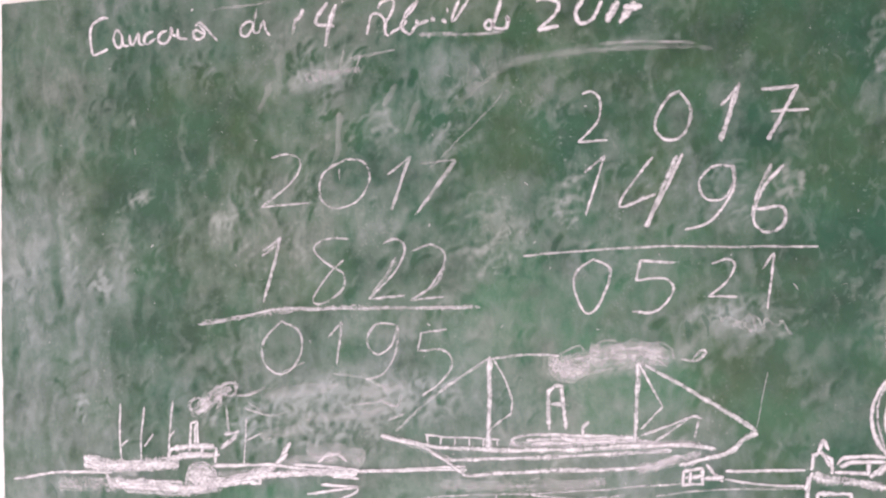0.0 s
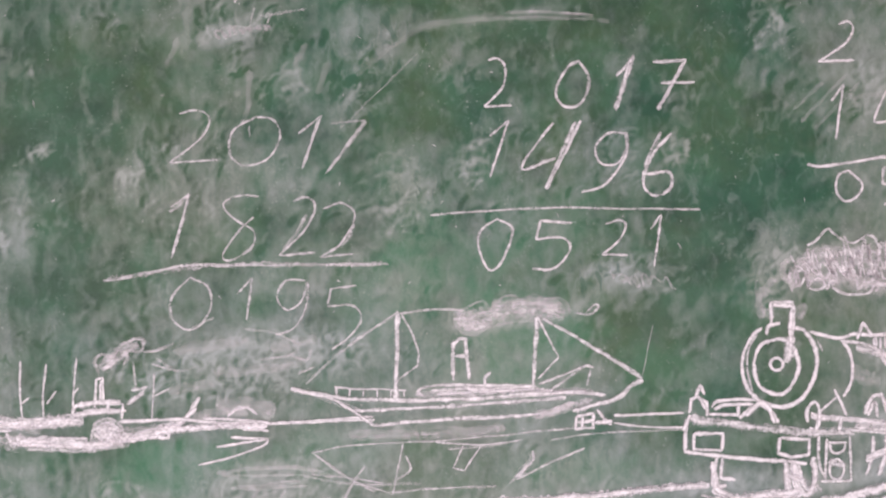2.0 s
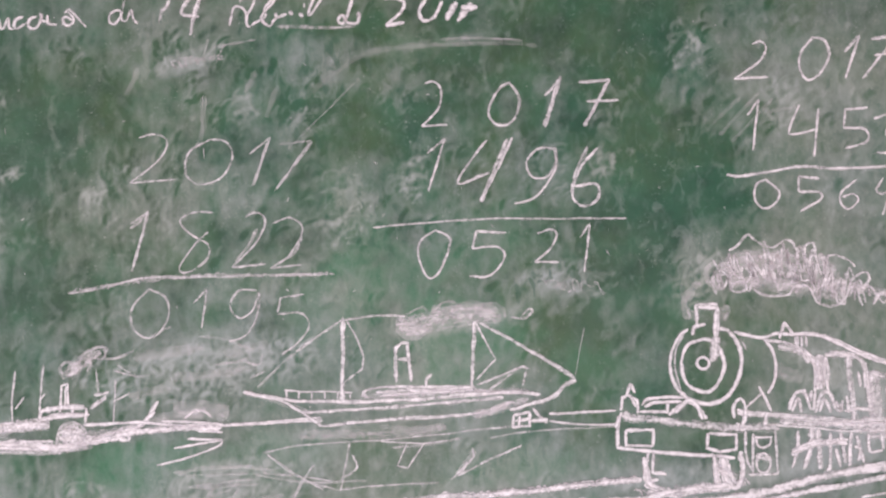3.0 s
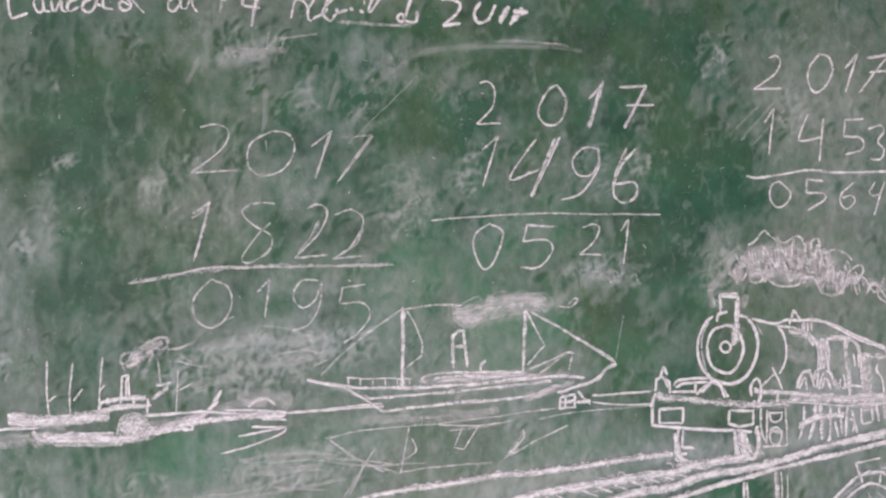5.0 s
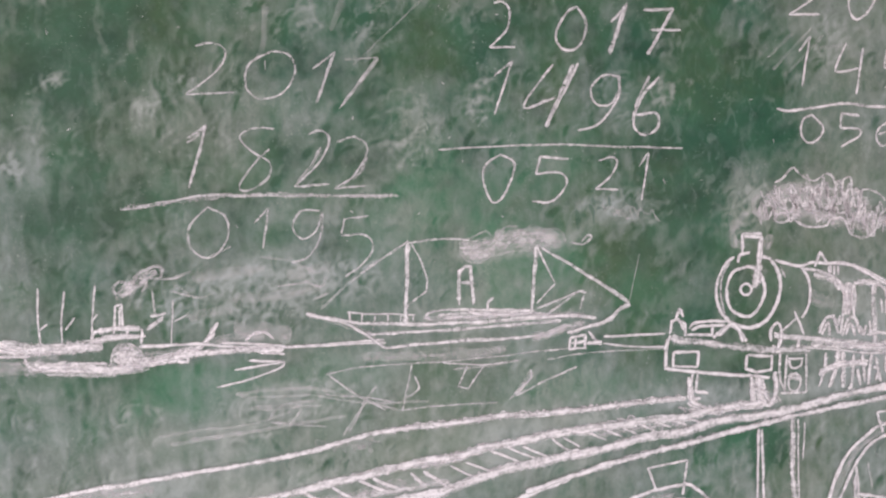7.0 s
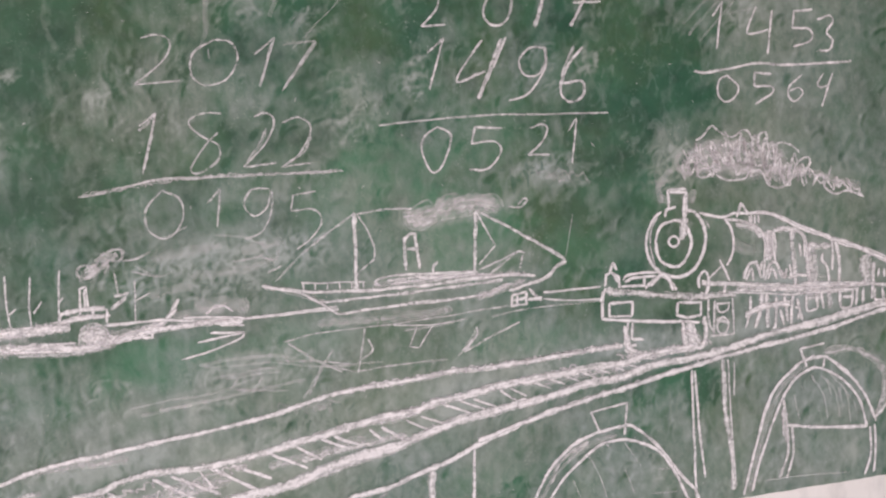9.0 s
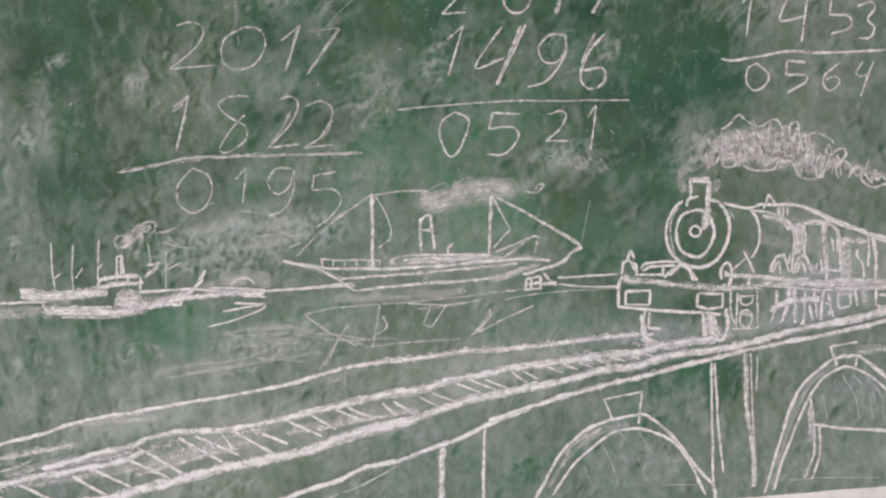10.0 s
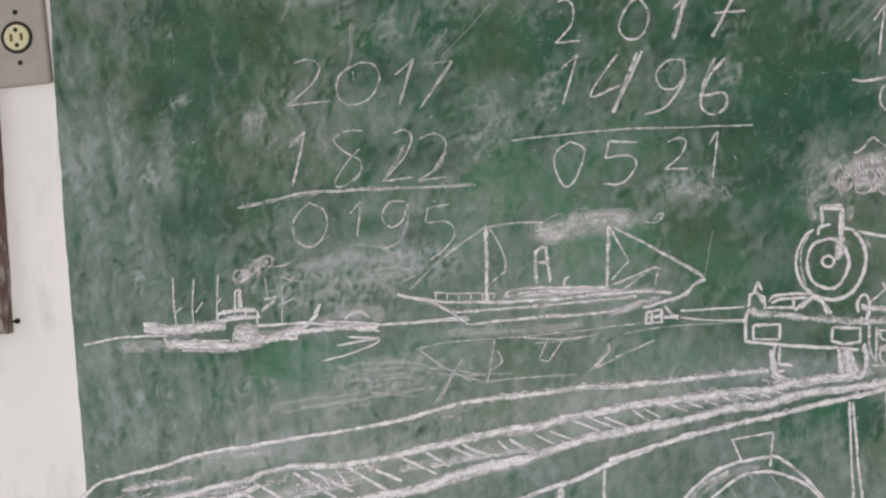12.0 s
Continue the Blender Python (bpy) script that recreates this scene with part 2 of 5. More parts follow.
# ---- the chalkboard, with its dust ----
def lattice(x, z, size, seed, stretch=1.0, angle=0.0, octaves=4):
    """Smooth value noise on arrays, 0 to 1; the grain is stretched along the given angle from upright."""
    rng = np.random.default_rng(seed)
    a = radians(angle)
    u, v = x * np.cos(a) - z * np.sin(a), (x * np.sin(a) + z * np.cos(a)) / stretch
    total, weight, out = 0.0, 1.0, np.zeros_like(x)
    for _ in range(octaves):
        table = rng.random((256, 256))
        p, q = u / size + 57.3, v / size + 31.7
        i, j = np.floor(p).astype(int), np.floor(q).astype(int)
        f, g = p - i, q - j
        f, g = f * f * (3 - 2 * f), g * g * (3 - 2 * g)
        i, j, i1, j1 = i % 256, j % 256, (i + 1) % 256, (j + 1) % 256
        out += weight * ((table[i, j] * (1 - f) + table[i1, j] * f) * (1 - g) + (table[i, j1] * (1 - f) + table[i1, j1] * f) * g)
        total, weight, size = total + weight, weight * 0.6, size * 0.5
    return out / total


BOARD_TOP, BOARD_RIGHT = 1.850, 2.05
cols = np.concatenate([np.arange(-0.70, 0.80, 0.0015), np.arange(0.80, BOARD_RIGHT, 0.03), [BOARD_RIGHT]])
rows = np.arange(0.0, 0.898, 0.0015)
rows = rows / rows[-1]
GX, GV = np.meshgrid(cols, rows)
low = 0.960 - 0.026 * (GX - 0.335) + 0.0022 * (lattice(GX, GX * 0, 0.03, 5) - 0.5)
GZ = low + GV * (BOARD_TOP - low)
left = np.interp(GZ, [0.95, 1.2, 1.4, 1.62, 1.79, 2.12], [-0.709, -0.7035, -0.6990, -0.6915, -0.683, -0.672])
left = left + 0.004 * (lattice(GZ * 0, GZ, 0.035, 9) - 0.5)
pull = np.clip((GX + 0.70) / 0.05, 0, 1)
GX = np.where(pull < 1, left + (GX + 0.70) / 0.05 * (-0.65 - left), GX)



def crisp(n, gain):
    """Noise pushed towards its ends, as wiped patches have edges."""
    return np.clip((n - 0.5) * gain, -0.5, 0.5)


upright = lattice(GX, GZ, 0.022, 11, 5.0, 0, 3)
slant = lattice(GX, GZ, 0.014, 12, 2.2, 35, 2)
blotch = lattice(GX, GZ, 0.15, 13, 1.2, 20)
patch = lattice(GX, GZ, 0.042, 14, 1.15, 30, 3)
scuff = lattice(GX, GZ, 0.02, 21, 1.8, 30, 5)
lefty = np.clip((-0.25 - GX) / 0.35, 0, 1)
high = np.clip((GZ - 1.42) / 0.35, 0, 1)
# dust thins upward, partly standing in for the dimmer light up there
dust = DUST_BASE - HIGH_CLEAN_DIM * high * (1 - 0.15 * lefty) + 0.14 * crisp(blotch, 3) + 0.17 * crisp(patch, 4.5)
dust += lefty * (0.03 + 0.17 * crisp(upright, 2.8)) + (1 - lefty) * 0.10 * crisp(slant, 3)


def around(x, z, rx, rz, angle):
    """How near each point of the board is to a ragged oval (millimetres): 1 inside, falling to 0."""
    a = radians(angle)
    u, v = GX - x / 1000, GZ - z / 1000
    u, v = (u * math.cos(a) + v * math.sin(a)) / (rx / 1000), (v * math.cos(a) - u * math.sin(a)) / (rz / 1000)
    fall = np.clip(1.35 - np.sqrt(u * u + v * v) - 0.9 * (patch - 0.5) - 0.5 * (slant - 0.5), 0, 1)
    return fall * fall * (3 - 2 * fall)


def smear(x, z, rx, rz, angle, amount, rubbed):
    """A patch of more or less dust, mostly where chalk was rubbed out or wiped clean; rubbed ones are uneven."""
    global dust
    dust = dust + amount * around(x, z, rx, rz, angle) * (0.35 + 1.3 * np.clip(crisp(scuff, 3) + 0.5, 0, 1) if rubbed else 1.0)


def ruffle(x, z, rx, rz, angle, amount):
    """A patch where the tone breaks into small sharp ripples."""
    global ripple
    ripple = ripple + amount * around(x, z, rx, rz, angle)


def tone(x, z, amount):
    """A broad soft change of the dust."""
    global dust
    dust = dust + amount * np.exp(-((GX * 1000 - x) / 120) ** 2 - ((GZ * 1000 - z) / 100) ** 2)


ripple = 0.55 * np.clip(crisp(lattice(GX, GZ, 0.08, 41), 4) + 0.35, 0, 1)
# paler upright bands towards the left edge
smear(-610, 1680, 46, 122, 0, 0.22, False)
smear(-552, 1567, 14, 69, 0, 0.2, False)
smear(-658, 1492, 23, 165, 0, 0.16, False)
smear(-459, 1673, 58, 108, -10, 0.1, False)
smear(-321, 1732, 34, 12, 10, 0.45, True)
smear(-286, 1743, 22, 18, 20, 0.3, True)
smear(-236, 1692, 25, 43, -35, 0.22, True)
smear(-175, 1680, 15, 68, -40, 0.22, True)
smear(-380, 1604, 29, 28, -20, 0.3, True)
smear(-413, 1575, 51, 44, -20, 0.2, False)
smear(-334, 1520, 25, 37, -30, -0.1, False)
smear(-470, 1461, 57, 28, 0, -0.16, False)
smear(-318, 1373, 104, 33, 5, 0.22, True)
smear(-87, 1633, 35, 27, -20, -0.35, False)
smear(-1, 1711, 35, 15, 5, -0.27, False)
smear(-32, 1735, 106, 6, 5, 0.25, True)
smear(-120, 1762, 72, 11, 0, -0.15, False)
smear(75, 1598, 63, 42, -20, 0.12, True)
smear(177, 1578, 22, 18, 0, 0.3, True)
smear(-130, 1542, 30, 42, -30, 0.14, True)
smear(96, 1434, 46, 19, -10, 0.3, True)
smear(125, 1366, 45, 58, 0, -0.35, False)
smear(226, 1687, 34, 53, 0, -0.32, False)
smear(-77, 1684, 65, 36, 10, 0.08, True)
smear(-16, 1403, 87, 14, 5, 0.5, True)
smear(-167, 1448, 72, 24, 5, 0.12, False)
smear(-509, 1340, 101, 31, 0, 0.08, False)
smear(-309, 1318, 49, 11, 0, 0.22, False)
smear(-466, 1795, 141, 26, 3, -0.05, False)
smear(274, 1709, 33, 30, 0, 0.25, True)
smear(421, 1593, 147, 154, 0, 0.34, False)
smear(374, 1634, 93, 45, 20, 0.08, True)
smear(269, 1743, 41, 45, 0, -0.27, False)
smear(107, 1311, 46, 79, 0, -0.16, False)
smear(282, 1428, 41, 45, 0, 0.18, True)
smear(-112, 1332, 108, 21, 0, 0.1, False)
smear(276, 1433, 28, 37, 0, 0.14, True)
smear(359, 1436, 84, 26, -5, 0.25, True)
smear(-473, 1156, 71, 18, 10, 0.3, True)
smear(-539, 1142, 57, 20, 15, 0.18, True)
smear(452, 991, 108, 40, 5, 0.16, False)
smear(180, 1014, 82, 47, 0, 0.14, False)
smear(289, 1114, 33, 47, 0, -0.35, False)
smear(-393, 1263, 58, 34, 0, -0.08, False)
smear(-302, 1250, 75, 11, 6, 0.26, True)
smear(-333, 1219, 88, 10, 8, 0.22, True)
smear(-419, 1215, 38, 7, 10, 0.12, True)
smear(-539, 1231, 56, 53, 0, 0.1, False)
smear(-303, 1182, 61, 28, 0, -0.12, False)
smear(200, 1136, 65, 23, 10, -0.27, False)
smear(-231, 1145, 215, 16, 14, 0.12, True)
smear(513, 1079, 54, 49, 0, 0.12, False)
smear(513, 1322, 71, 23, -15, -0.06, False)
smear(236, 1263, 73, 30, 0, 0.05, False)
smear(456, 1265, 115, 39, 0, 0.25, True)
smear(-172, 1288, 78, 11, 3, 0.2, False)
smear(-673, 1305, 19, 29, 0, 0.2, False)
smear(-658, 1230, 12, 88, 0, 0.16, False)
smear(-487, 1221, 18, 44, 0, 0.12, False)
smear(-610, 1535, 19, 108, 0, 0.12, False)
smear(-555, 1566, 14, 65, 0, 0.18, False)
smear(-415, 1729, 71, 54, 0, 0.1, False)
smear(-261, 1712, 23, 41, -20, -0.24, False)
smear(-116, 1659, 32, 27, 0, -0.27, False)
smear(103, 1732, 46, 29, 0, -0.24, False)
smear(199, 1726, 56, 41, 0, -0.3, False)
smear(215, 1574, 48, 51, 0, -0.27, False)
smear(-350, 1633, 40, 34, -20, 0.12, True)
smear(-424, 1576, 51, 33, -15, 0.2, True)
smear(-491, 1573, 31, 39, 0, 0.14, True)
smear(-513, 1457, 49, 39, 0, -0.16, False)
smear(-278, 1508, 48, 40, 0, -0.08, False)
smear(-122, 1568, 43, 35, -30, 0.12, True)
smear(-92, 1489, 44, 35, 0, -0.12, False)
smear(120, 1440, 46, 22, -15, 0.24, True)
smear(115, 1375, 46, 51, 0, -0.35, False)
smear(172, 1466, 27, 58, 0, -0.27, False)
smear(210, 1405, 35, 44, 0, -0.16, False)
smear(15, 1454, 45, 43, 0, -0.1, False)
smear(-454, 1288, 51, 39, 0, -0.1, False)
smear(-241, 1444, 27, 41, 0, -0.12, False)
smear(-354, 1452, 39, 33, 0, -0.1, False)
smear(-190, 1385, 42, 28, 20, 0.12, True)
smear(-346, 1377, 40, 27, 20, 0.18, True)
smear(44, 1646, 91, 29, 0, -0.08, False)
smear(268, 1638, 48, 45, 0, 0.16, True)
smear(-584, 1397, 24, 58, 0, 0.1, False)
smear(-177, 1682, 21, 63, -35, 0.16, True)
smear(-214, 1655, 17, 56, -30, -0.14, False)
smear(-306, 1693, 20, 41, -20, 0.16, True)
smear(21, 1326, 89, 21, 0, -0.1, False)
smear(-88, 1231, 145, 20, 5, -0.1, False)
smear(-611, 1667, 44, 79, 0, -0.1, False)
smear(-474, 1695, 116, 43, 0, -0.12, False)
smear(-570, 1633, 30, 43, 0, -0.1, False)
smear(-514, 1525, 44, 43, 0, -0.06, False)
smear(302, 1582, 61, 84, 0, -0.27, False)
smear(209, 1557, 28, 56, 0, -0.27, False)
smear(-497, 1622, 73, 63, 0, -0.1, False)
smear(-351, 1436, 78, 27, 0, -0.1, False)
smear(-51, 1558, 256, 141, 0, -0.18, False)
smear(-50, 1367, 171, 49, 0, -0.12, False)
smear(474, 1275, 80, 47, 0, 0.34, False)
smear(434, 1214, 124, 27, 10, 0.34, False)
smear(384, 1333, 51, 14, -10, 0.2, True)
smear(279, 1195, 75, 19, 0, 0.2, True)
smear(177, 1282, 24, 15, 0, 0.25, True)
smear(206, 1197, 48, 11, 5, 0.3, True)
smear(60, 1173, 206, 17, 13, 0.2, True)
smear(-87, 1144, 173, 17, 16, 0.22, True)
smear(-393, 1116, 134, 18, 14, 0.2, True)
smear(376, 1442, 84, 22, 0, 0.15, False)
smear(-405, 1068, 226, 18, 15, 0.2, True)
smear(-464, 1150, 67, 17, 8, 0.22, True)
smear(-42, 1512, 210, 113, 0, -0.06, False)
smear(-51, 1319, 140, 19, 0, 0.16, True)
smear(46, 1190, 192, 21, 8, 0.16, True)
smear(193, 1173, 45, 14, 5, 0.2, True)
smear(-510, 1313, 101, 13, 0, 0.16, True)
smear(295, 1184, 135, 14, 10, 0.22, True)
smear(228, 1260, 73, 23, 0, 0.1, False)
smear(314, 1086, 323, 124, 0, 0.1, False)
smear(-522, 1171, 247, 150, 0, 0.1, False)
smear(-111, 1118, 264, 98, 0, 0.08, False)
smear(450, 1275, 170, 78, 0, 0.1, False)
smear(-594, 1589, 104, 256, 0, 0.06, False)
smear(-529, 1726, 120, 92, 0, -0.12, False)
smear(270, 1543, 103, 140, 0, -0.12, False)
smear(149, 1446, 84, 80, 0, -0.18, False)
smear(-512, 1472, 70, 46, 0, -0.16, False)
smear(-477, 1609, 109, 85, 0, -0.2, False)
smear(-514, 1664, 160, 86, 0, -0.08, False)
smear(193, 1571, 62, 118, 0, -0.08, False)
smear(-281, 1566, 73, 55, 0, 0.08, True)
smear(-233, 1755, 41, 34, 0, -0.2, False)
smear(-136, 1766, 86, 19, 0, -0.2, False)
smear(-103, 1639, 43, 28, 0, -0.12, False)
smear(-318, 1370, 103, 33, 5, -0.06, False)
smear(-78, 1520, 100, 72, 0, 0.07, False)
# dust thinned here to imitate the dimmer upper-left corner
smear(-574, 1663, 146, 93, 0, -0.1, False)
smear(-560, 1235, 88, 44, 0, -0.05, False)
smear(274, 1538, 40, 95, 0, 0.16, True)
smear(-446, 1623, 60, 90, 0, 0.1, True)
smear(181, 1289, 60, 50, 0, -0.05, False)
smear(164, 1433, 50, 60, 0, -0.05, False)
smear(258, 1701, 60, 40, 0, -0.08, False)
ruffle(-182, 1705, 63, 41, 0, 0.5)
ruffle(-139, 1717, 42, 63, -35, 0.5)
ruffle(-172, 1656, 35, 41, -30, 0.6)
ruffle(-275, 1735, 40, 27, 0, 0.5)
ruffle(-40, 1608, 65, 42, 0, 0.5)
ruffle(-58, 1665, 36, 36, 0, 0.3)
ruffle(266, 1705, 48, 45, 0, 0.7)
ruffle(177, 1686, 47, 44, 0, 0.3)
ruffle(332, 1620, 74, 53, 0, 0.35)
ruffle(222, 1566, 72, 66, 0, 0.5)
ruffle(176, 1495, 63, 58, 0, 0.4)
ruffle(-130, 1542, 42, 48, 0, 0.6)
ruffle(97, 1437, 62, 24, 0, 0.7)
ruffle(184, 1590, 44, 41, 0, 0.4)
ruffle(-343, 1374, 104, 36, 0, 0.4)
ruffle(-190, 1644, 49, 56, -30, 0.5)
ruffle(-386, 1604, 38, 32, 0, 0.4)
ruffle(232, 1686, 44, 59, 0, 0.35)
ruffle(-228, 1174, 70, 21, 0, 0.4)
ruffle(-296, 1242, 82, 28, 0, 0.5)
ruffle(259, 1427, 49, 59, 0, 0.6)
ruffle(183, 1131, 48, 31, 0, 0.5)
ruffle(331, 1116, 51, 31, 0, 0.4)
ruffle(-608, 1277, 89, 58, 0, 0.2)
ruffle(-684, 1542, 29, 146, 0, 0.2)
# no patch is wiped quite clean, none is quite covered
dust = 0.29 + 0.92 * (dust - 0.29)
dust = np.where(dust < 0.18, 0.18 * np.exp(np.clip((dust - 0.18) / 0.22, -4, 0)), dust)

fresh = np.zeros_like(GX)


def repaint(x, z, rx, rz, angle, amount, dusted):
    """A patch where newer, lighter green paint shows, with less dust on it."""
    global fresh, dust
    spot = around(x, z, rx, rz, angle)
    fresh = fresh + amount * spot
    dust = dust + dusted * spot


repaint(-27, 1367, 95, 60, 0, 0.8, -0.07)
repaint(-102, 1479, 70, 50, 0, 0.5, -0.03)
repaint(-406, 1259, 85, 42, 10, 0.75, -0.08)
repaint(55, 1225, 95, 26, 0, 0.6, -0.04)
repaint(215, 1121, 80, 40, 10, 0.4, -0.04)
repaint(-239, 1264, 70, 30, 0, 0.5, -0.03)
repaint(-165, 1427, 50, 60, 0, 0.5, -0.03)
repaint(138, 1326, 60, 40, 0, 0.4, -0.06)
repaint(-557, 1251, 70, 40, 0, 0.3, -0.02)
repaint(-21, 1038, 70, 40, 0, 0.4, -0.02)
repaint(33, 1505, 60, 50, 0, 0.4, -0.02)
# broad tone of the board: more dust in some areas, less in others
tone(-600, 1286, -0.08)
tone(-600, 1409, -0.06)
tone(-600, 1532, 0.09)
tone(-600, 1778, 0.02)
tone(-455, 1163, 0.08)
tone(-455, 1286, -0.14)
tone(-455, 1409, -0.08)
tone(-455, 1532, -0.11)
tone(-455, 1655, -0.16)
tone(-455, 1778, 0.05)
tone(-310, 1040, 0.04)
tone(-310, 1163, 0.22)
tone(-310, 1409, 0.13)
tone(-310, 1532, 0.03)
tone(-310, 1655, 0.05)
tone(-310, 1778, 0.11)
tone(-165, 1040, 0.02)
tone(-165, 1163, 0.11)
tone(-165, 1286, -0.08)
tone(-165, 1532, 0.05)
tone(-165, 1655, -0.05)
tone(-20, 1163, 0.18)
tone(-20, 1286, 0.13)
tone(-20, 1409, 0.13)
tone(-20, 1532, 0.09)
tone(-20, 1655, -0.08)
tone(125, 1040, -0.03)
tone(125, 1163, -0.02)
tone(125, 1286, -0.12)
tone(125, 1409, -0.06)
tone(125, 1655, -0.11)
tone(125, 1778, -0.05)
tone(270, 1040, -0.07)
tone(270, 1163, -0.05)
tone(270, 1286, -0.19)
tone(270, 1409, -0.02)
tone(270, 1532, -0.14)
tone(270, 1655, -0.03)
tone(415, 1040, 0.03)
tone(415, 1163, 0.07)
tone(415, 1286, 0.05)
tone(415, 1409, 0.1)
tone(415, 1532, -0.11)
tone(415, 1655, 0.09)
tone(560, 1532, -0.04)

# short rubs over the board: each a smear in the dust, some with an opposite-toned side painted to look embossed
swipes = np.random.default_rng(33)


def wipe(x, z, slope, long, wide, amount, embossed=0.0):
    """One rub at x, z (metres): longer than wide, leaning by slope degrees; embossed paints the opposite tone along one
    side.
    """
    reach = max(long, 3 * wide) * 1.5
    j0, j1 = np.searchsorted(cols, [x - reach, x + reach])
    i0, i1 = np.searchsorted(GZ[:, min(j0, len(cols) - 1)], [z - reach, z + reach])
    part = np.s_[i0:i1, j0:j1]
    u, v = GX[part] - x, GZ[part] - z
    ca, sa = math.cos(radians(slope)), math.sin(radians(slope))
    along, over = u * ca + v * sa, v * ca - u * sa
    over = over + 0.25 * along * along / long
    fall = np.exp(-((along / long) ** 4))
    dust[part] += amount * fall * (np.exp(-((over / wide) ** 4)) - embossed * np.exp(-(((over - 1.9 * wide) / wide) ** 2)))


def zone_at(x, z):
    j = min(int(np.searchsorted(cols, x)), len(cols) - 1)
    return ripple[min(int(np.searchsorted(GZ[:, j], z)), len(rows) - 1), j]


for _ in range(5200):
    x, z = swipes.uniform(-0.70, 0.78), swipes.uniform(0.95, 1.85)
    if swipes.random() > (0.14 if z > 1.36 else 0.05) + 0.70 * zone_at(x, z) ** 1.3:
        continue
    slope = swipes.normal(78 if x < -0.3 else 55, 22)
    wipe(x, z, slope, swipes.uniform(0.004, 0.014), swipes.uniform(0.0018, 0.0050), -swipes.uniform(0.05, 0.26), swipes.uniform(0.2, 0.8))
for _ in range(900):
    x, z = swipes.uniform(-0.70, 0.78), swipes.uniform(0.95, 1.85)
    wipe(x, z, swipes.normal(62, 26), swipes.uniform(0.003, 0.010), swipes.uniform(0.0015, 0.0045), swipes.uniform(0.05, 0.20))
for _ in range(260):
    x, z = -0.70 + 0.36 * swipes.random() ** 1.4, swipes.uniform(0.97, 1.83)
    wipe(x, z, swipes.normal(90, 4), swipes.uniform(0.015, 0.06), swipes.uniform(0.002, 0.007), swipes.normal(0.0, 0.10))
for _ in range(420):
    x, z = swipes.uniform(-0.70, 0.78), swipes.uniform(0.95, 1.30)
    wipe(x, z, swipes.normal(92, 7), swipes.uniform(0.006, 0.03), swipes.uniform(0.002, 0.006), swipes.normal(0.0, 0.09))
for _ in range(380):
    x, z = swipes.uniform(-0.70, 0.78), swipes.uniform(0.95, 1.85)
    wide = swipes.uniform(0.006, 0.014)
    wipe(x, z, swipes.uniform(0, 180), wide * swipes.uniform(1.0, 2.2), wide, swipes.normal(0.0, 0.07))
def fray(x, z, rx, rz, angle, count, amount, even=0.35):
    """Crossed short rubs of the fingers inside an oval (millimetres): darker ones where amount is below 0; even: how many go the other way."""
    ca, sa = math.cos(radians(angle)), math.sin(radians(angle))
    for _ in range(count):
        r, a = math.sqrt(swipes.random()), swipes.uniform(0, 2 * math.pi)
        u, v = rx * r * math.cos(a), rz * r * math.sin(a)
        lean = swipes.normal(angle + 60, 35) if even < 0.3 else swipes.normal(angle + 30, 50)
        wipe((x + u * ca - v * sa) / 1000, (z + u * sa + v * ca) / 1000, lean, swipes.uniform(0.003, 0.011), swipes.uniform(0.0014, 0.0036), amount * swipes.uniform(-2 * even, 1.3), 0.3)


fray(-323, 1368, 130, 32, 5, 460, 0.28)
fray(-228, 1370, 50, 24, 20, 90, 0.16)
fray(-449, 1383, 22, 22, 0, 60, 0.25)
fray(-306, 1249, 75, 14, 4, 110, 0.18)
fray(-309, 1219, 80, 16, 8, 110, 0.16)
fray(-213, 1232, 60, 22, 0, 70, 0.12)
fray(270, 1419, 28, 38, 0, 120, 0.18)
fray(132, 1441, 55, 20, -10, 120, 0.17)
fray(374, 1431, 90, 26, -12, 160, 0.12)
fray(3, 1586, 90, 60, 0, 120, 0.1)
fray(-146, 1555, 40, 40, 0, 70, 0.13)
fray(-383, 1535, 55, 40, 0, 110, 0.13)
fray(300, 1585, 60, 50, 0, 100, 0.13)
fray(-179, 1669, 11, 42, -25, 60, -0.28, 0.15)
fray(-337, 1751, 18, 21, 0, 40, -0.25, 0.15)
fray(-309, 1701, 11, 21, 0, 26, -0.25, 0.15)
fray(-283, 1667, 10, 21, -10, 26, -0.25, 0.15)
fray(-276, 1739, 13, 21, -20, 30, -0.25, 0.15)
fray(-414, 1598, 11, 30, 0, 28, -0.2, 0.15)
fray(-343, 1602, 11, 34, 0, 30, -0.18, 0.15)
fray(-570, 1687, 27, 48, 0, 40, -0.14, 0.15)
fray(-514, 1541, 37, 46, 0, 60, -0.15, 0.15)
fray(-444, 1753, 21, 27, 0, 34, -0.2, 0.15)
fray(-490, 1678, 21, 42, 0, 45, -0.15, 0.15)
fray(-309, 1747, 35, 22, 10, 40, 0.2, 0.15)
fray(-256, 1669, 21, 27, -20, 34, 0.2, 0.15)
fray(-391, 1609, 11, 16, 0, 22, 0.26, 0.15)
fray(-437, 1576, 14, 16, 0, 24, 0.24, 0.15)
fray(-533, 1666, 8, 56, 0, 22, 0.18, 0.15)
fray(-551, 1577, 13, 42, 0, 26, 0.2, 0.15)
fray(-612, 1591, 18, 64, 0, 34, 0.16, 0.15)
fray(228, 1693, 29, 50, 0, 60, -0.24, 0.15)
fray(119, 1749, 32, 19, 0, 40, -0.2, 0.15)
fray(-82, 1653, 35, 26, 35, 50, -0.26, 0.15)
fray(23, 1697, 24, 21, 0, 30, -0.2, 0.15)
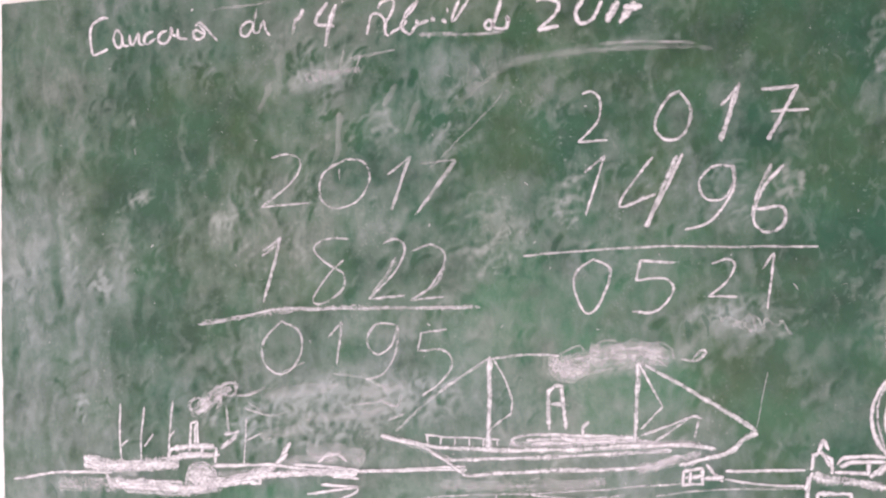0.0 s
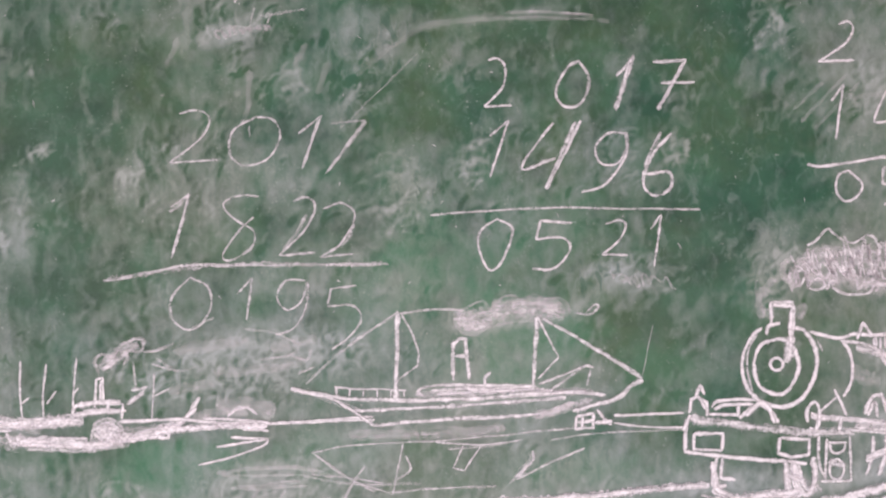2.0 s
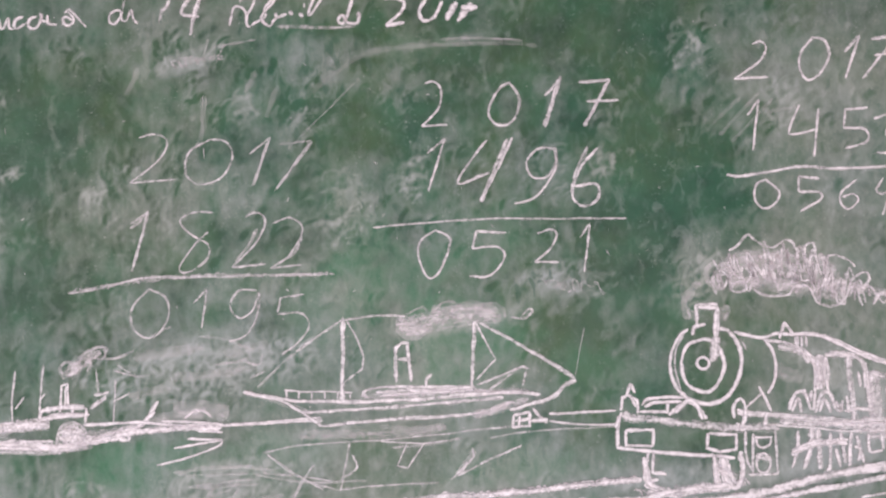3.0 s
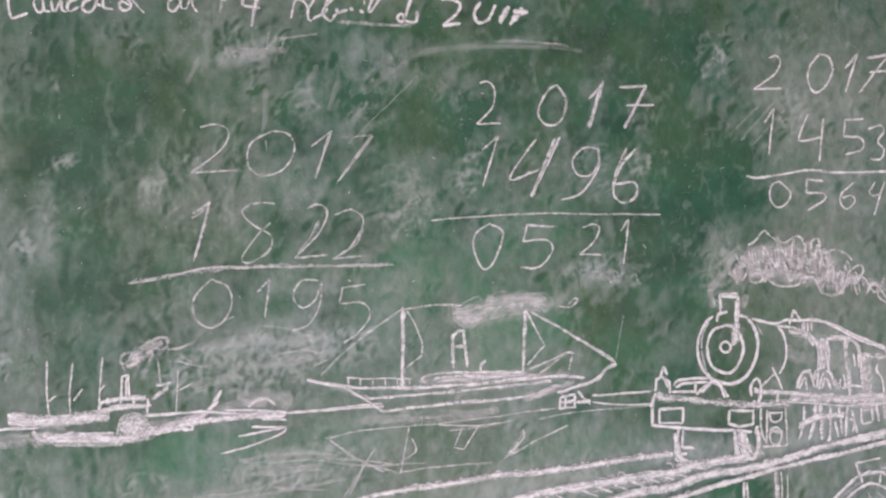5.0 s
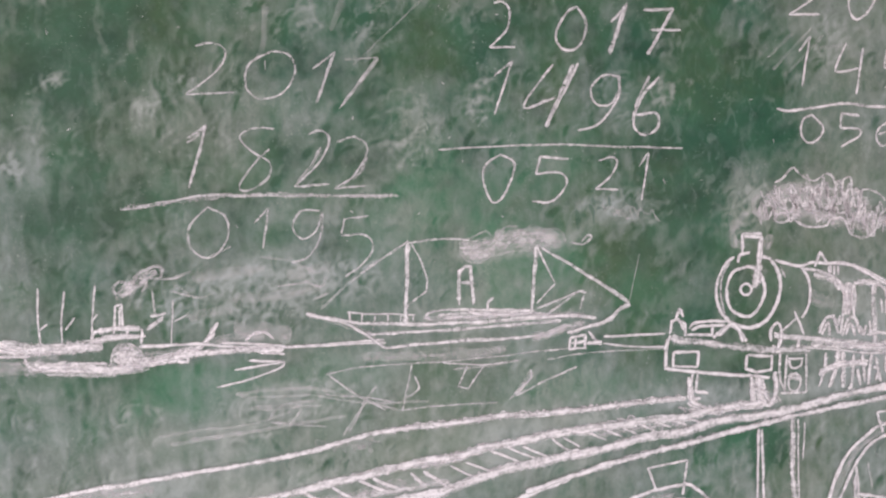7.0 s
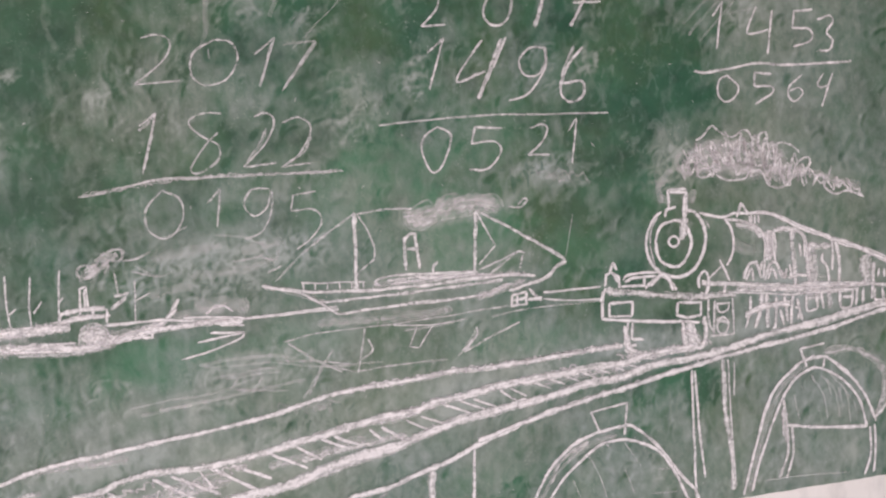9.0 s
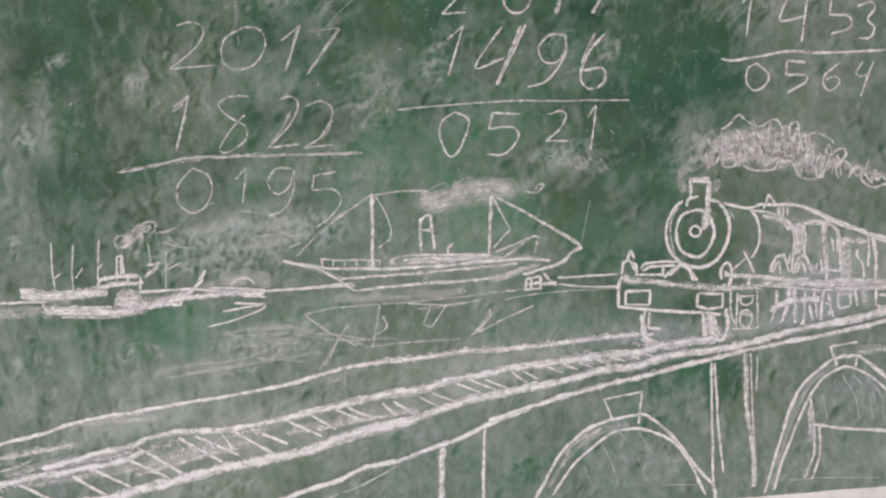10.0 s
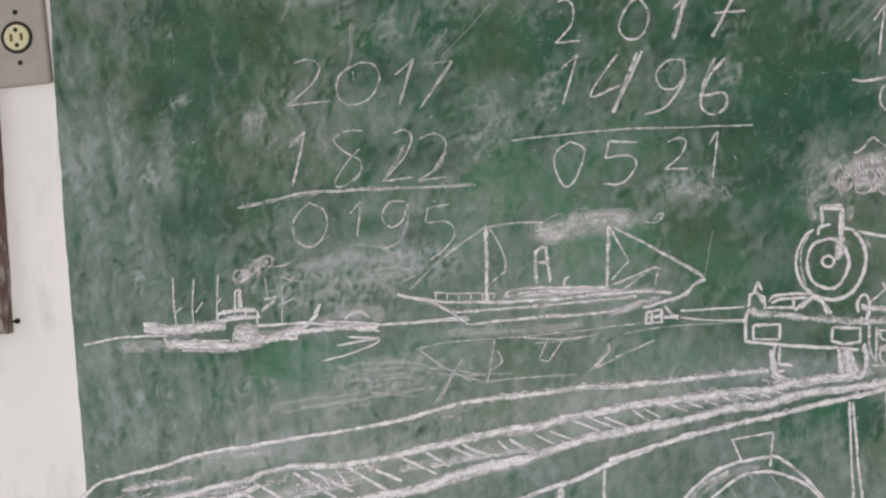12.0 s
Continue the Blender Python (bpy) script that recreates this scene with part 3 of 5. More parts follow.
fray(220, 1589, 24, 56, 0, 60, -0.2, 0.15)
fray(166, 1720, 24, 24, 0, 30, -0.2, 0.15)
fray(-56, 1575, 21, 27, -30, 60, 0.24, 0.15)
fray(279, 1712, 21, 32, 0, 60, 0.24, 0.15)
fray(306, 1723, 8, 29, 0, 20, -0.3, 0.15)
fray(393, 1630, 21, 35, -10, 50, 0.2, 0.15)
fray(381, 1630, 14, 29, -10, 24, -0.24, 0.15)
fray(114, 1571, 32, 40, -20, 70, 0.18, 0.15)
fray(201, 1574, 24, 18, 0, 40, 0.2, 0.15)
fray(247, 1507, 26, 48, 0, 44, -0.14, 0.15)
fray(180, 1630, 24, 18, 0, 26, 0.18, 0.15)
fray(-451, 1451, 29, 42, 0, 44, -0.16, 0.15)
fray(-548, 1376, 64, 45, 0, 70, -0.15, 0.15)
fray(-618, 1419, 22, 29, 0, 22, -0.16, 0.15)
fray(-415, 1435, 24, 34, 0, 34, 0.16, 0.15)
fray(-286, 1328, 21, 18, 0, 24, -0.15, 0.15)
fray(-312, 1236, 61, 16, 8, 44, 0.2, 0.15)
fray(130, 1380, 43, 38, 0, 60, -0.18, 0.15)
fray(141, 1324, 29, 29, 0, 34, -0.16, 0.15)
fray(71, 1376, 27, 24, 0, 28, -0.16, 0.15)
fray(405, 1319, 32, 30, 0, 40, 0.18, 0.15)
fray(-317, 1142, 40, 10, 8, 30, 0.22, 0.15)
fray(-546, 1158, 60, 10, 10, 34, 0.18, 0.15)
fray(-392, 1049, 50, 10, 5, 30, 0.2, 0.15)
fray(-201, 1042, 50, 16, 10, 34, 0.14, 0.15)
fray(-470, 1228, 30, 30, 0, 30, 0.22, 0.15)
fray(-441, 1328, 30, 18, 0, 20, -0.18, 0.15)
fray(-4, 1242, 34, 22, 0, 26, -0.16, 0.15)
fray(-248, 1168, 40, 14, 8, 24, -0.16, 0.15)
fray(187, 1054, 40, 40, 0, 34, -0.18, 0.15)
fray(16, 1026, 34, 20, 0, 24, -0.16, 0.15)
fray(379, 994, 44, 26, 0, 34, 0.16, 0.15)
fray(106, 1396, 40, 34, 0, 34, -0.16, 0.15)
fray(-126, 1372, 26, 30, 0, 20, -0.14, 0.15)
fray(-614, 1124, 40, 14, 10, 30, 0.2, 0.15)
fray(-563, 1201, 60, 36, 0, 44, -0.13, 0.15)
fray(-601, 1234, 24, 36, 0, 24, 0.16, 0.15)
fray(-580, 1520, 12, 16, 0, 26, 0.4, 0.2)
fray(-528, 1615, 16, 8, 0, 22, 0.4, 0.2)
fray(-606, 1392, 6, 20, 0, 14, 0.4, 0.2)
fray(172, 1577, 17, 20, 0, 40, 0.3, 0.2)
fray(-145, 1525, 24, 30, -20, 50, 0.22, 0.2)
fray(288, 1440, 16, 26, 0, 50, 0.3, 0.2)
fray(-460, 1151, 42, 12, 12, 44, 0.3, 0.15)
fray(-524, 1139, 30, 14, 10, 26, 0.22, 0.15)
fray(-570, 1132, 24, 20, 0, 24, 0.22, 0.15)
fray(-341, 1090, 40, 14, 12, 24, 0.18, 0.15)
fray(-394, 1104, 40, 12, 12, 20, 0.16, 0.15)
fray(299, 1120, 30, 34, 0, 34, -0.2, 0.15)
fray(202, 1104, 26, 30, 0, 26, -0.2, 0.15)
fray(377, 1039, 20, 40, 0, 20, -0.14, 0.15)
fray(211, 1013, 40, 20, 0, 26, 0.14, 0.15)
fray(456, 1085, 50, 40, 0, 44, 0.14, 0.15)
fray(324, 982, 60, 10, 4, 26, 0.14, 0.15)
dust = np.clip(dust, 0.02, 0.95)
aged = np.clip(0.75 * np.clip((-0.12 - GX) / 0.4, 0, 1) + 0.9 * crisp(lattice(GX, GZ, 0.09, 51), 3), 0, 0.6)
# a faint unwiped margin along the bottom
dust = np.clip(dust + 0.12 * np.exp(-((GZ - low) / 0.05) ** 2) * blotch, 0, 1)

R, C = GX.shape
board = tagged(new("chalkboard"), "worn green chalkboard with smeared chalk dust on a white wall", "chalkboard")
verts = np.stack([GX, 0.0012 * (blotch - 0.5), GZ], -1).reshape(-1, 3)
index = np.arange(R * C).reshape(R, C)
faces = np.stack([index[:-1, :-1], index[:-1, 1:], index[1:, 1:], index[1:, :-1]], -1).reshape(-1, 4).tolist()
surface = bpy.data.meshes.new("writing_surface")
surface.from_pydata(verts.tolist(), [], faces)
for key, values in (("dust", dust), ("scuff", scuff), ("ripple", np.clip(ripple, 0, 1)), ("aged", aged), ("fresh", np.clip(fresh, 0, 0.9))):
    layer = surface.attributes.new(key, "FLOAT", "POINT")
    layer.data.foreach_set("value", values.reshape(-1).astype(np.float32))
surface.materials.append(BOARD_MAT)
for p in surface.polygons:
    p.use_smooth = True
new("writing_surface", surface).parent = board
# the chipped plaster edge round it
for name, ring, out in (("side_edge", index[:, 0], (-1, 0)), ("bottom_edge", index[0, :][::-1], (0, -1)), ("side_edge", index[::-1, -1], (1, 0)), ("top_edge", index[-1, :], (0, 1))):
    bm = bmesh.new()
    last = None
    for k, vertex in enumerate(ring):
        p = Vector(verts[vertex])
        lip = 0.0014 + 0.0012 * noise.noise((p.x * 70, p.z * 70, 2))
        row = [bm.verts.new(p), bm.verts.new((p.x + out[0] * lip, 0.0012, p.z + out[1] * lip)), bm.verts.new((p.x + out[0] * lip * 1.4, 0.006, p.z + out[1] * lip * 1.4))]
        if last:
            for m in (0, 1):
                bm.faces.new((last[m], row[m], row[m + 1], last[m + 1]))
        last = row
    bmesh.ops.recalc_face_normals(bm, faces=bm.faces)
    finish(name, bm, WALL, board, "chipped whitish plaster edge")


# ---- outlet and batten beside the board ----
outlet = tagged(new("wall_outlet"), "beige rectangular wall outlet with a round cream socket", "outlet")
outlet.location = (-0.735, 0.006, 1.654)
OX, OZ = 0.0045, 0.064
bm = bmesh.new()
slab(bm, -0.042, 0.0425, -0.010, 0.0, 0.002, 0.130, 0.0055)
finish("plate", bm, PLATE, outlet, smooth=False)
bm = bmesh.new()
ring = [(0.0205, -0.0100), (0.0205, -0.0118), (0.0195, -0.0126), (0.0176, -0.0126), (0.0168, -0.0116), (0.0168, -0.0095)]
loops = [[bm.verts.new((OX + r * math.cos(a), y, OZ + r * math.sin(a))) for a in np.linspace(0, 2 * math.pi, 40, endpoint=False)] for r, y in ring]
for la, lb in zip(loops, loops[1:]):
    for i in range(40):
        bm.faces.new((la[i], la[(i + 1) % 40], lb[(i + 1) % 40], lb[i]))
finish("ring", bm, BLACK, outlet, "black ring round the socket", True)
bm = bmesh.new()
disc(bm, OX, OZ, -0.0100, -0.0122, 0.0166, 40, 0.0008)
face = finish("socket_face", bm, CREAM, outlet, "yellowed cream socket face")
for dz in (0.0095, -0.0100):
    bm = bmesh.new()
    disc(bm, OX, OZ + dz, -0.0118, -0.0126, 0.0030, 18, 0.0002)
    finish("pin_hole", bm, BLACK, face)
for dx in (-0.0068, 0.0068):
    bm = bmesh.new()
    slab(bm, OX + dx - 0.0020, OX + dx + 0.0020, -0.0127, -0.0118, OZ - 0.0048, OZ + 0.0048, 0.0004)
    finish("slot", bm, BRASS, face)
for dz in (0.0325, -0.0325):
    bm = bmesh.new()
    disc(bm, OX + 0.001, OZ + dz, -0.0098, -0.0112, 0.0034, 20, 0.0006)
    slab(bm, OX - 0.0016, OX + 0.0036, -0.0116, -0.0110, OZ + dz - 0.0004, OZ + dz + 0.0004)
    finish("screw", bm, BLACK, outlet)

bm = bmesh.new()
steps = 60
section = [(-0.046, 0.0), (-0.046, -0.016), (-0.041, -0.021), (-0.012, -0.022), (-0.004, -0.018), (-0.001, -0.012), (0.0, 0.0)]
loops = []
for i in range(steps + 1):
    z = 1.338 + i / steps * 0.80
    lean = -0.7825 + (z - 1.338) * 0.045 + 0.0016 * (noise.noise((0, 0, z * 18)))
    loops.append([bm.verts.new((lean + sx + 0.0014 * noise.noise((sx * 60, sy * 60, z * 30)), 0.006 + sy + 0.001 * noise.noise((sx * 50, 4, z * 40)),
                                z + (0.005 * noise.noise((sx * 90, sy * 90, 3)) if i == 0 else 0))) for sx, sy in section])
for la, lb in zip(loops, loops[1:]):
    for j in range(len(section) - 1):
        bm.faces.new((la[j], lb[j], lb[j + 1], la[j + 1]))
bm.faces.new(loops[0])
bm.faces.new(loops[-1][::-1])
bmesh.ops.recalc_face_normals(bm, faces=bm.faces)
batten = finish("wooden_batten", bm, WOOD, None, "weathered dark wooden batten fixed upright on the white wall")
tagged(batten, category="batten")
bm = bmesh.new()
disc(bm, -0.775, 1.353, 0.006, 0.002, 0.0035, 12, 0.001)
slab(bm, -0.781, -0.773, 0.002, 0.005, 1.3515, 1.3545)
finish("nail", bm, BLACK, batten, "rusty dark nail")

# ---- assumed window frame in the unseen west opening ----
def window(name, m, width, height):
    top = tagged(new(name), "unseen pale painted window frame, assumed for the side light", "window", kind="structure")
    top.matrix_world = m
    bm = bmesh.new()
    for x0, x1, z0, z1 in ((-width / 2, width / 2, 0, 0.05), (-width / 2, width / 2, height - 0.05, height), (-width / 2, -width / 2 + 0.05, 0.05, height - 0.05),
                           (width / 2 - 0.05, width / 2, 0.05, height - 0.05), (-0.025, 0.025, 0.05, height - 0.05)):
        slab(bm, x0, x1, -0.03, 0.03, z0, z1)
    finish("window_frame", bm, FRAME_MAT, top)


window("window_1", pose(ROOM_W - 0.11, -1.5, 1.1, 0, 0, 90), 1.4, 1.3)


# ---- chalk strokes ----
drawn = []


def thing(name, label, category):
    ob = tagged(new(name), label, category, "chalk sums on the board" if name == "chalk_sum" else "")
    drawn.append(ob)
    return ob


def straight(*points):
    """A stroke drawn as straight pulls of the chalk from point to point (millimetres)."""
    out = []
    for (x0, z0), (x1, z1) in zip(points, points[1:]):
        n = max(2, int(math.hypot(x1 - x0, z1 - z0) / 2.5))
        out += [(x0 + (x1 - x0) * i / n, z0 + (z1 - z0) * i / n) for i in range(n)]
    return out + [points[-1]]


def bow(*points):
    """A stroke drawn in one smooth pull of the chalk past the given points (millimetres)."""
    if len(points) == 2:
        return straight(*points)
    p = [Vector(q) for q in points]
    p = [2 * p[0] - p[1], *p, 2 * p[-1] - p[-2]]
    out = []
    for a, b, c, d in zip(p, p[1:], p[2:], p[3:]):
        n = max(2, int((c - b).length / 2.5))
        for i in range(n):
            t = i / n
            q = 0.5 * (2 * b + (c - a) * t + (2 * a - 5 * b + 4 * c - d) * t * t + (3 * b - a - 3 * c + d) * t ** 3)
            out.append((q.x, q.y))
    return out + [tuple(p[-2])]


def curls(path, high, pitch):
    """Uneven loops scribbled along a path, as smoke or a dragged, shaking line is drawn."""
    seed = path[0][0] * 0.37 + path[0][1] * 0.11
    out, turn, s = [], 0.0, 0.0
    for (x0, z0), (x1, z1) in zip(path, path[1:]):
        length = math.hypot(x1 - x0, z1 - z0)
        parts = max(1, int(length / pitch * 16))
        for i in range(parts):
            t, step = i / parts, length / parts
            s += step
            turn += step / pitch * 2 * math.pi * (1.0 + 1.6 * noise.noise((s / pitch * 0.45, seed, 1)))
            tall = high * (0.75 + 1.1 * noise.noise((s / pitch * 0.8, seed, 4)))
            wide = high * (0.6 + 1.2 * noise.noise((s / pitch * 0.6, seed, 7)))
            drift = high * 0.8 * noise.noise((s / pitch * 0.5, seed, 10))
            out.append((x0 + (x1 - x0) * t + wide * math.sin(turn), z0 + (z1 - z0) * t + drift + tall * math.cos(turn + 0.6 + 1.5 * noise.noise((s / pitch * 0.3, seed, 13)))))
    return out


def scrawl(top, bottom, pitch, seed):
    """A restless up-and-down scribble between two edges, with turns of uneven height."""
    dice = random.Random(seed)
    upper, lower = bow(*top), bow(*bottom)
    length = sum(math.hypot(q[0] - p[0], q[1] - p[1]) for p, q in zip(upper, upper[1:]))
    turns = int(length / pitch * 2)
    points, middle = [], 0.5
    for i in range(turns):
        t = min(max((i + dice.uniform(-1.3, 1.3)) / turns, 0), 0.999)
        p, q = upper[int(t * len(upper))], lower[int(t * len(lower))]
        middle = min(max(middle + dice.uniform(-0.3, 0.3), 0.2), 0.8)
        f = min(max(middle + dice.uniform(0.1, 0.42) * (1 if i % 2 else -1), 0), 1)
        points.append((p[0] + (q[0] - p[0]) * f + dice.uniform(-2, 2), p[1] + (q[1] - p[1]) * f))
    return bow(*points)


layers = [0]


WHOLE = ("digit", "rule", "underline", "keystone", "lamp_plate", "handle", "blot", "ascender")


def chalk(parent, name, width, *strokes, press=1.0, loops=None):
    """Chalk marks of the given width (millimetres): a figure's strokes make one part, other strokes are parts of their own."""
    if name in WHOLE or name == "speck":
        return rub(parent, name, width, strokes, press, loops)
    for path in strokes:
        rub(parent, name, width, [path], press, loops)


def rub(parent, name, width, strokes, press, loops):
    verts, faces, uvs, loads = [], [], [], []
    for path in strokes:
        if loops:
            path = curls(path, *loops)
        path = [q for i, q in enumerate(path) if i == 0 or math.hypot(q[0] - path[i - 1][0], q[1] - path[i - 1][1]) > 0.05]
        layers[0] = (layers[0] + 1) % 199
        y, n, run = -0.0010 - layers[0] * 0.000015, len(path), 0.0
        seed = len(drawn) * 3.1 + layers[0] * 1.7
        for i, (x, z) in enumerate(path):
            ahead, behind = path[min(i + 1, n - 1)], path[max(i - 1, 0)]
            tx, tz = ahead[0] - behind[0], ahead[1] - behind[1]
            size = math.hypot(tx, tz) or 1.0
            tx, tz = tx / size, tz / size
            if i:
                run += math.hypot(x - path[i - 1][0], z - path[i - 1][1])
            end = min(i, n - 1 - i)
            half = width * 0.64 * (1.0 + 0.28 * noise.noise((run * 0.06, seed, 0)) + 0.3 * noise.noise((run * 0.3, seed, 5)))
            half *= 0.6 if end == 0 else 0.9 if end == 1 else 1.0
            shift = width * 0.10 * noise.noise((run * 0.12, seed, 9)) + 0.9 * noise.noise((run * 0.03, seed, 3))
            x, z = x - tz * shift, z + tx * shift
            for side in (-1, 1):
                verts.append(((x - tz * half * side) / 1000, y, (z + tx * half * side) / 1000))
                uvs.append((run / 1000, side))
                loads.append(press * (1.0 + 0.16 * noise.noise((run * 0.05, seed, 12))))
            if i:
                m = len(verts)
                faces.append((m - 4, m - 3, m - 1, m - 2))
    me = bpy.data.meshes.new(name)
    me.from_pydata(verts, [], faces)
    uv = me.uv_layers.new(name="stroke")
    for loop in me.loops:
        uv.data[loop.index].uv = uvs[loop.vertex_index]
    layer = me.attributes.new("press", "FLOAT", "POINT")
    layer.data.foreach_set("value", loads)
    me.materials.append(CHALK)
    ob = new(name, me)
    ob.parent = parent
    return ob



heading = thing("chalk_heading", "handwritten white chalk date line across the top of the green board", "chalk writing")
chalk(heading, "letter", 3.8, bow((-555, 1821), (-562, 1822), (-572, 1817), (-576, 1810), (-577, 1797), (-575, 1783), (-571, 1781), (-557, 1786)), bow((-549, 1799), (-546, 1806), (-541, 1802), (-540, 1794), (-543, 1786), (-548, 1790), (-550, 1799)), bow((-540, 1800), (-539, 1788), (-532, 1787)), bow((-531, 1800), (-530, 1790), (-527, 1788), (-520, 1800), (-520, 1789), (-514, 1787)), bow((-503, 1801), (-512, 1798), (-514, 1790), (-510, 1787), (-501, 1793)), bow((-487, 1800), (-494, 1798), (-497, 1790), (-491, 1786), (-484, 1792), (-482, 1803), (-482, 1795), (-476, 1793)), bow((-475, 1801), (-474, 1791), (-464, 1789)), bow((-445, 1793), (-454, 1798), (-457, 1793), (-453, 1787), (-446, 1789), (-444, 1795), (-450, 1803)), bow((-454, 1802), (-449, 1806), (-440, 1796), (-430, 1783)), straight((-458, 1821), (-456, 1820)), press=.9)
chalk(heading, "letter", 3.6, bow((-386, 1798), (-394, 1801), (-402, 1795), (-402, 1787), (-396, 1785), (-388, 1796)), bow((-389, 1799), (-388, 1789), (-382, 1788), (-376, 1800), (-375, 1791), (-370, 1783)), press=.8)
chalk(heading, "ascender", 3.6, bow((-388, 1796), (-383, 1815)), press=.5)
chalk(heading, "numeral", 5, bow((-331, 1809), (-336, 1800), (-342, 1797)), bow((-304, 1814), (-316, 1798), (-316, 1791), (-297, 1787)), bow((-294, 1811), (-304, 1784), (-309, 1765)), bow((-296, 1808), (-306, 1780)), press=.8)
chalk(heading, "numeral", 6, bow((-340, 1801), (-344, 1782)), press=.45)
chalk(heading, "letter", 3.6, bow((-262, 1774), (-256, 1794), (-248, 1795), (-242, 1788), (-241, 1773), (-237, 1771)), bow((-248, 1801), (-243, 1808), (-231, 1809), (-232, 1798), (-241, 1782)), bow((-236, 1772), (-219, 1782), (-219, 1792), (-204, 1806), (-210, 1796), (-222, 1784), (-222, 1776), (-214, 1770), (-207, 1778), (-193, 1783)), bow((-148, 1802), (-165, 1780), (-168, 1783), (-159, 1802)), press=.9)
chalk(heading, "blot", 7, straight((-208, 1782), (-204, 1782)), straight((-191, 1784), (-186, 1784)), straight((-178, 1779), (-174, 1781)), straight((-173, 1792), (-171, 1792)), press=.9)
chalk(heading, "letter", 4.4, bow((-114, 1797), (-123, 1773), (-128, 1767), (-133, 1771), (-127, 1777), (-122, 1768), (-110, 1767), (-108, 1779), (-106, 1773)), press=.9)
chalk(heading, "numeral", 4.6, bow((-76, 1792), (-65, 1794), (-53, 1788), (-57, 1776), (-76, 1761)), straight((-77, 1761), (-54, 1763)), bow((-26, 1790), (-35, 1776), (-31, 1764), (-18, 1767), (-7, 1786)), press=.95)
chalk(heading, "numeral", 6.4, bow((10, 1784), (-3, 1762)), bow((27, 1782), (10, 1760)), straight((15, 1776), (35, 1776)), press=.95)
chalk(heading, "underline", 6, bow((-206, 1768), (-153, 1764), (-126, 1762), (-112, 1764)), press=.4)

sum_one = thing("chalk_sum", "handwritten white chalk subtraction, 2017 minus 1822, on the green board", "chalk writing")
chalk(sum_one, "digit", 3.2, bow((-376, 1647), (-358, 1650), (-344, 1641), (-354, 1619), (-390, 1594)), straight((-390, 1594), (-338, 1595)), press=0.63)
chalk(sum_one, "digit", 3.2, bow((-294, 1639), (-275, 1635), (-269, 1616), (-284, 1592), (-309, 1586), (-324, 1600), (-320, 1624), (-293, 1639)), press=0.63)
chalk(sum_one, "digit", 3.2, straight((-249, 1618), (-223, 1636), (-247, 1579)), press=0.63)
chalk(sum_one, "digit", 2.8, straight((-212, 1627), (-175, 1629), (-222, 1572)), press=0.49)
chalk(sum_one, "digit", 3.2, straight((-392, 1546), (-371, 1559), (-394, 1490)), press=0.63)
chalk(sum_one, "digit", 3.2, bow((-296, 1552), (-319, 1554), (-335, 1545), (-324, 1529), (-304, 1515), (-307, 1497), (-330, 1484), (-339, 1490), (-322, 1513), (-303, 1530)), press=0.61)
chalk(sum_one, "digit", 3.4, bow((-259, 1544), (-245, 1548), (-236, 1538), (-247, 1514), (-278, 1486)), straight((-278, 1486), (-239, 1487)), press=0.65)
chalk(sum_one, "digit", 3.2, bow((-228, 1534), (-206, 1539), (-193, 1525), (-209, 1496), (-233, 1481)), straight((-233, 1481), (-197, 1483)), press=0.63)
chalk(sum_one, "rule", 4.3, bow((-469, 1470), (-447, 1472), (-418, 1476), (-380, 1481), (-336, 1479), (-250, 1474), (-159, 1469)), press=0.62)
chalk(sum_one, "digit", 3.2, bow((-375, 1468), (-357, 1457), (-355, 1436), (-368, 1415), (-384, 1412), (-397, 1426), (-395, 1450), (-375, 1469)), press=0.63)
chalk(sum_one, "digit", 3.2, straight((-326, 1447), (-309, 1463), (-317, 1418)), press=0.63)
chalk(sum_one, "digit", 3.2, bow((-251, 1457), (-273, 1458), (-283, 1440), (-273, 1426), (-257, 1435), (-249, 1455), (-252, 1429), (-267, 1406), (-287, 1400)), press=0.63)
chalk(sum_one, "digit", 3.2, straight((-196, 1448), (-224, 1446), (-229, 1427)), bow((-229, 1427), (-201, 1426), (-193, 1411), (-208, 1391), (-227, 1379)), press=0.61)

sum_two = thing("chalk_sum", "handwritten white chalk subtraction, 2017 minus 1496, on the green board", "chalk writing")
chalk(sum_two, "digit", 3.5, bow((-35, 1687), (-25, 1689), (-17, 1679), (-21, 1657), (-43, 1636)), straight((-43, 1636), (-12, 1636)), press=0.75)
chalk(sum_two, "digit", 4.0, bow((67, 1682), (54, 1675), (40, 1656), (39, 1640), (52, 1630), (68, 1637), (76, 1661), (66, 1681)), press=0.75)
chalk(sum_two, "digit", 4.2, straight((107, 1662), (128, 1684), (104, 1624)), press=0.75)
chalk(sum_two, "digit", 3.9, straight((149, 1675), (186, 1676), (152, 1622)), bow((157, 1652), (195, 1651)), press=0.75)
chalk(sum_two, "digit", 3.5, straight((-39, 1603), (-17, 1619), (-41, 1558)), press=0.75)
chalk(sum_two, "digit", 4.0, bow((33, 1614), (10, 1589), (-4, 1571), (-1, 1564), (33, 1575)), bow((64, 1615), (45, 1583), (21, 1541)), bow((61, 1610), (44, 1579)), press=0.75)
chalk(sum_two, "digit", 3.5, bow((114, 1598), (94, 1599), (78, 1584), (84, 1566), (103, 1566), (115, 1585), (113, 1599), (112, 1573), (86, 1542), (60, 1535)), press=0.75)
chalk(sum_two, "digit", 4.0, bow((165, 1595), (142, 1571), (130, 1540), (142, 1526), (160, 1534), (160, 1552), (134, 1551)), press=0.75)
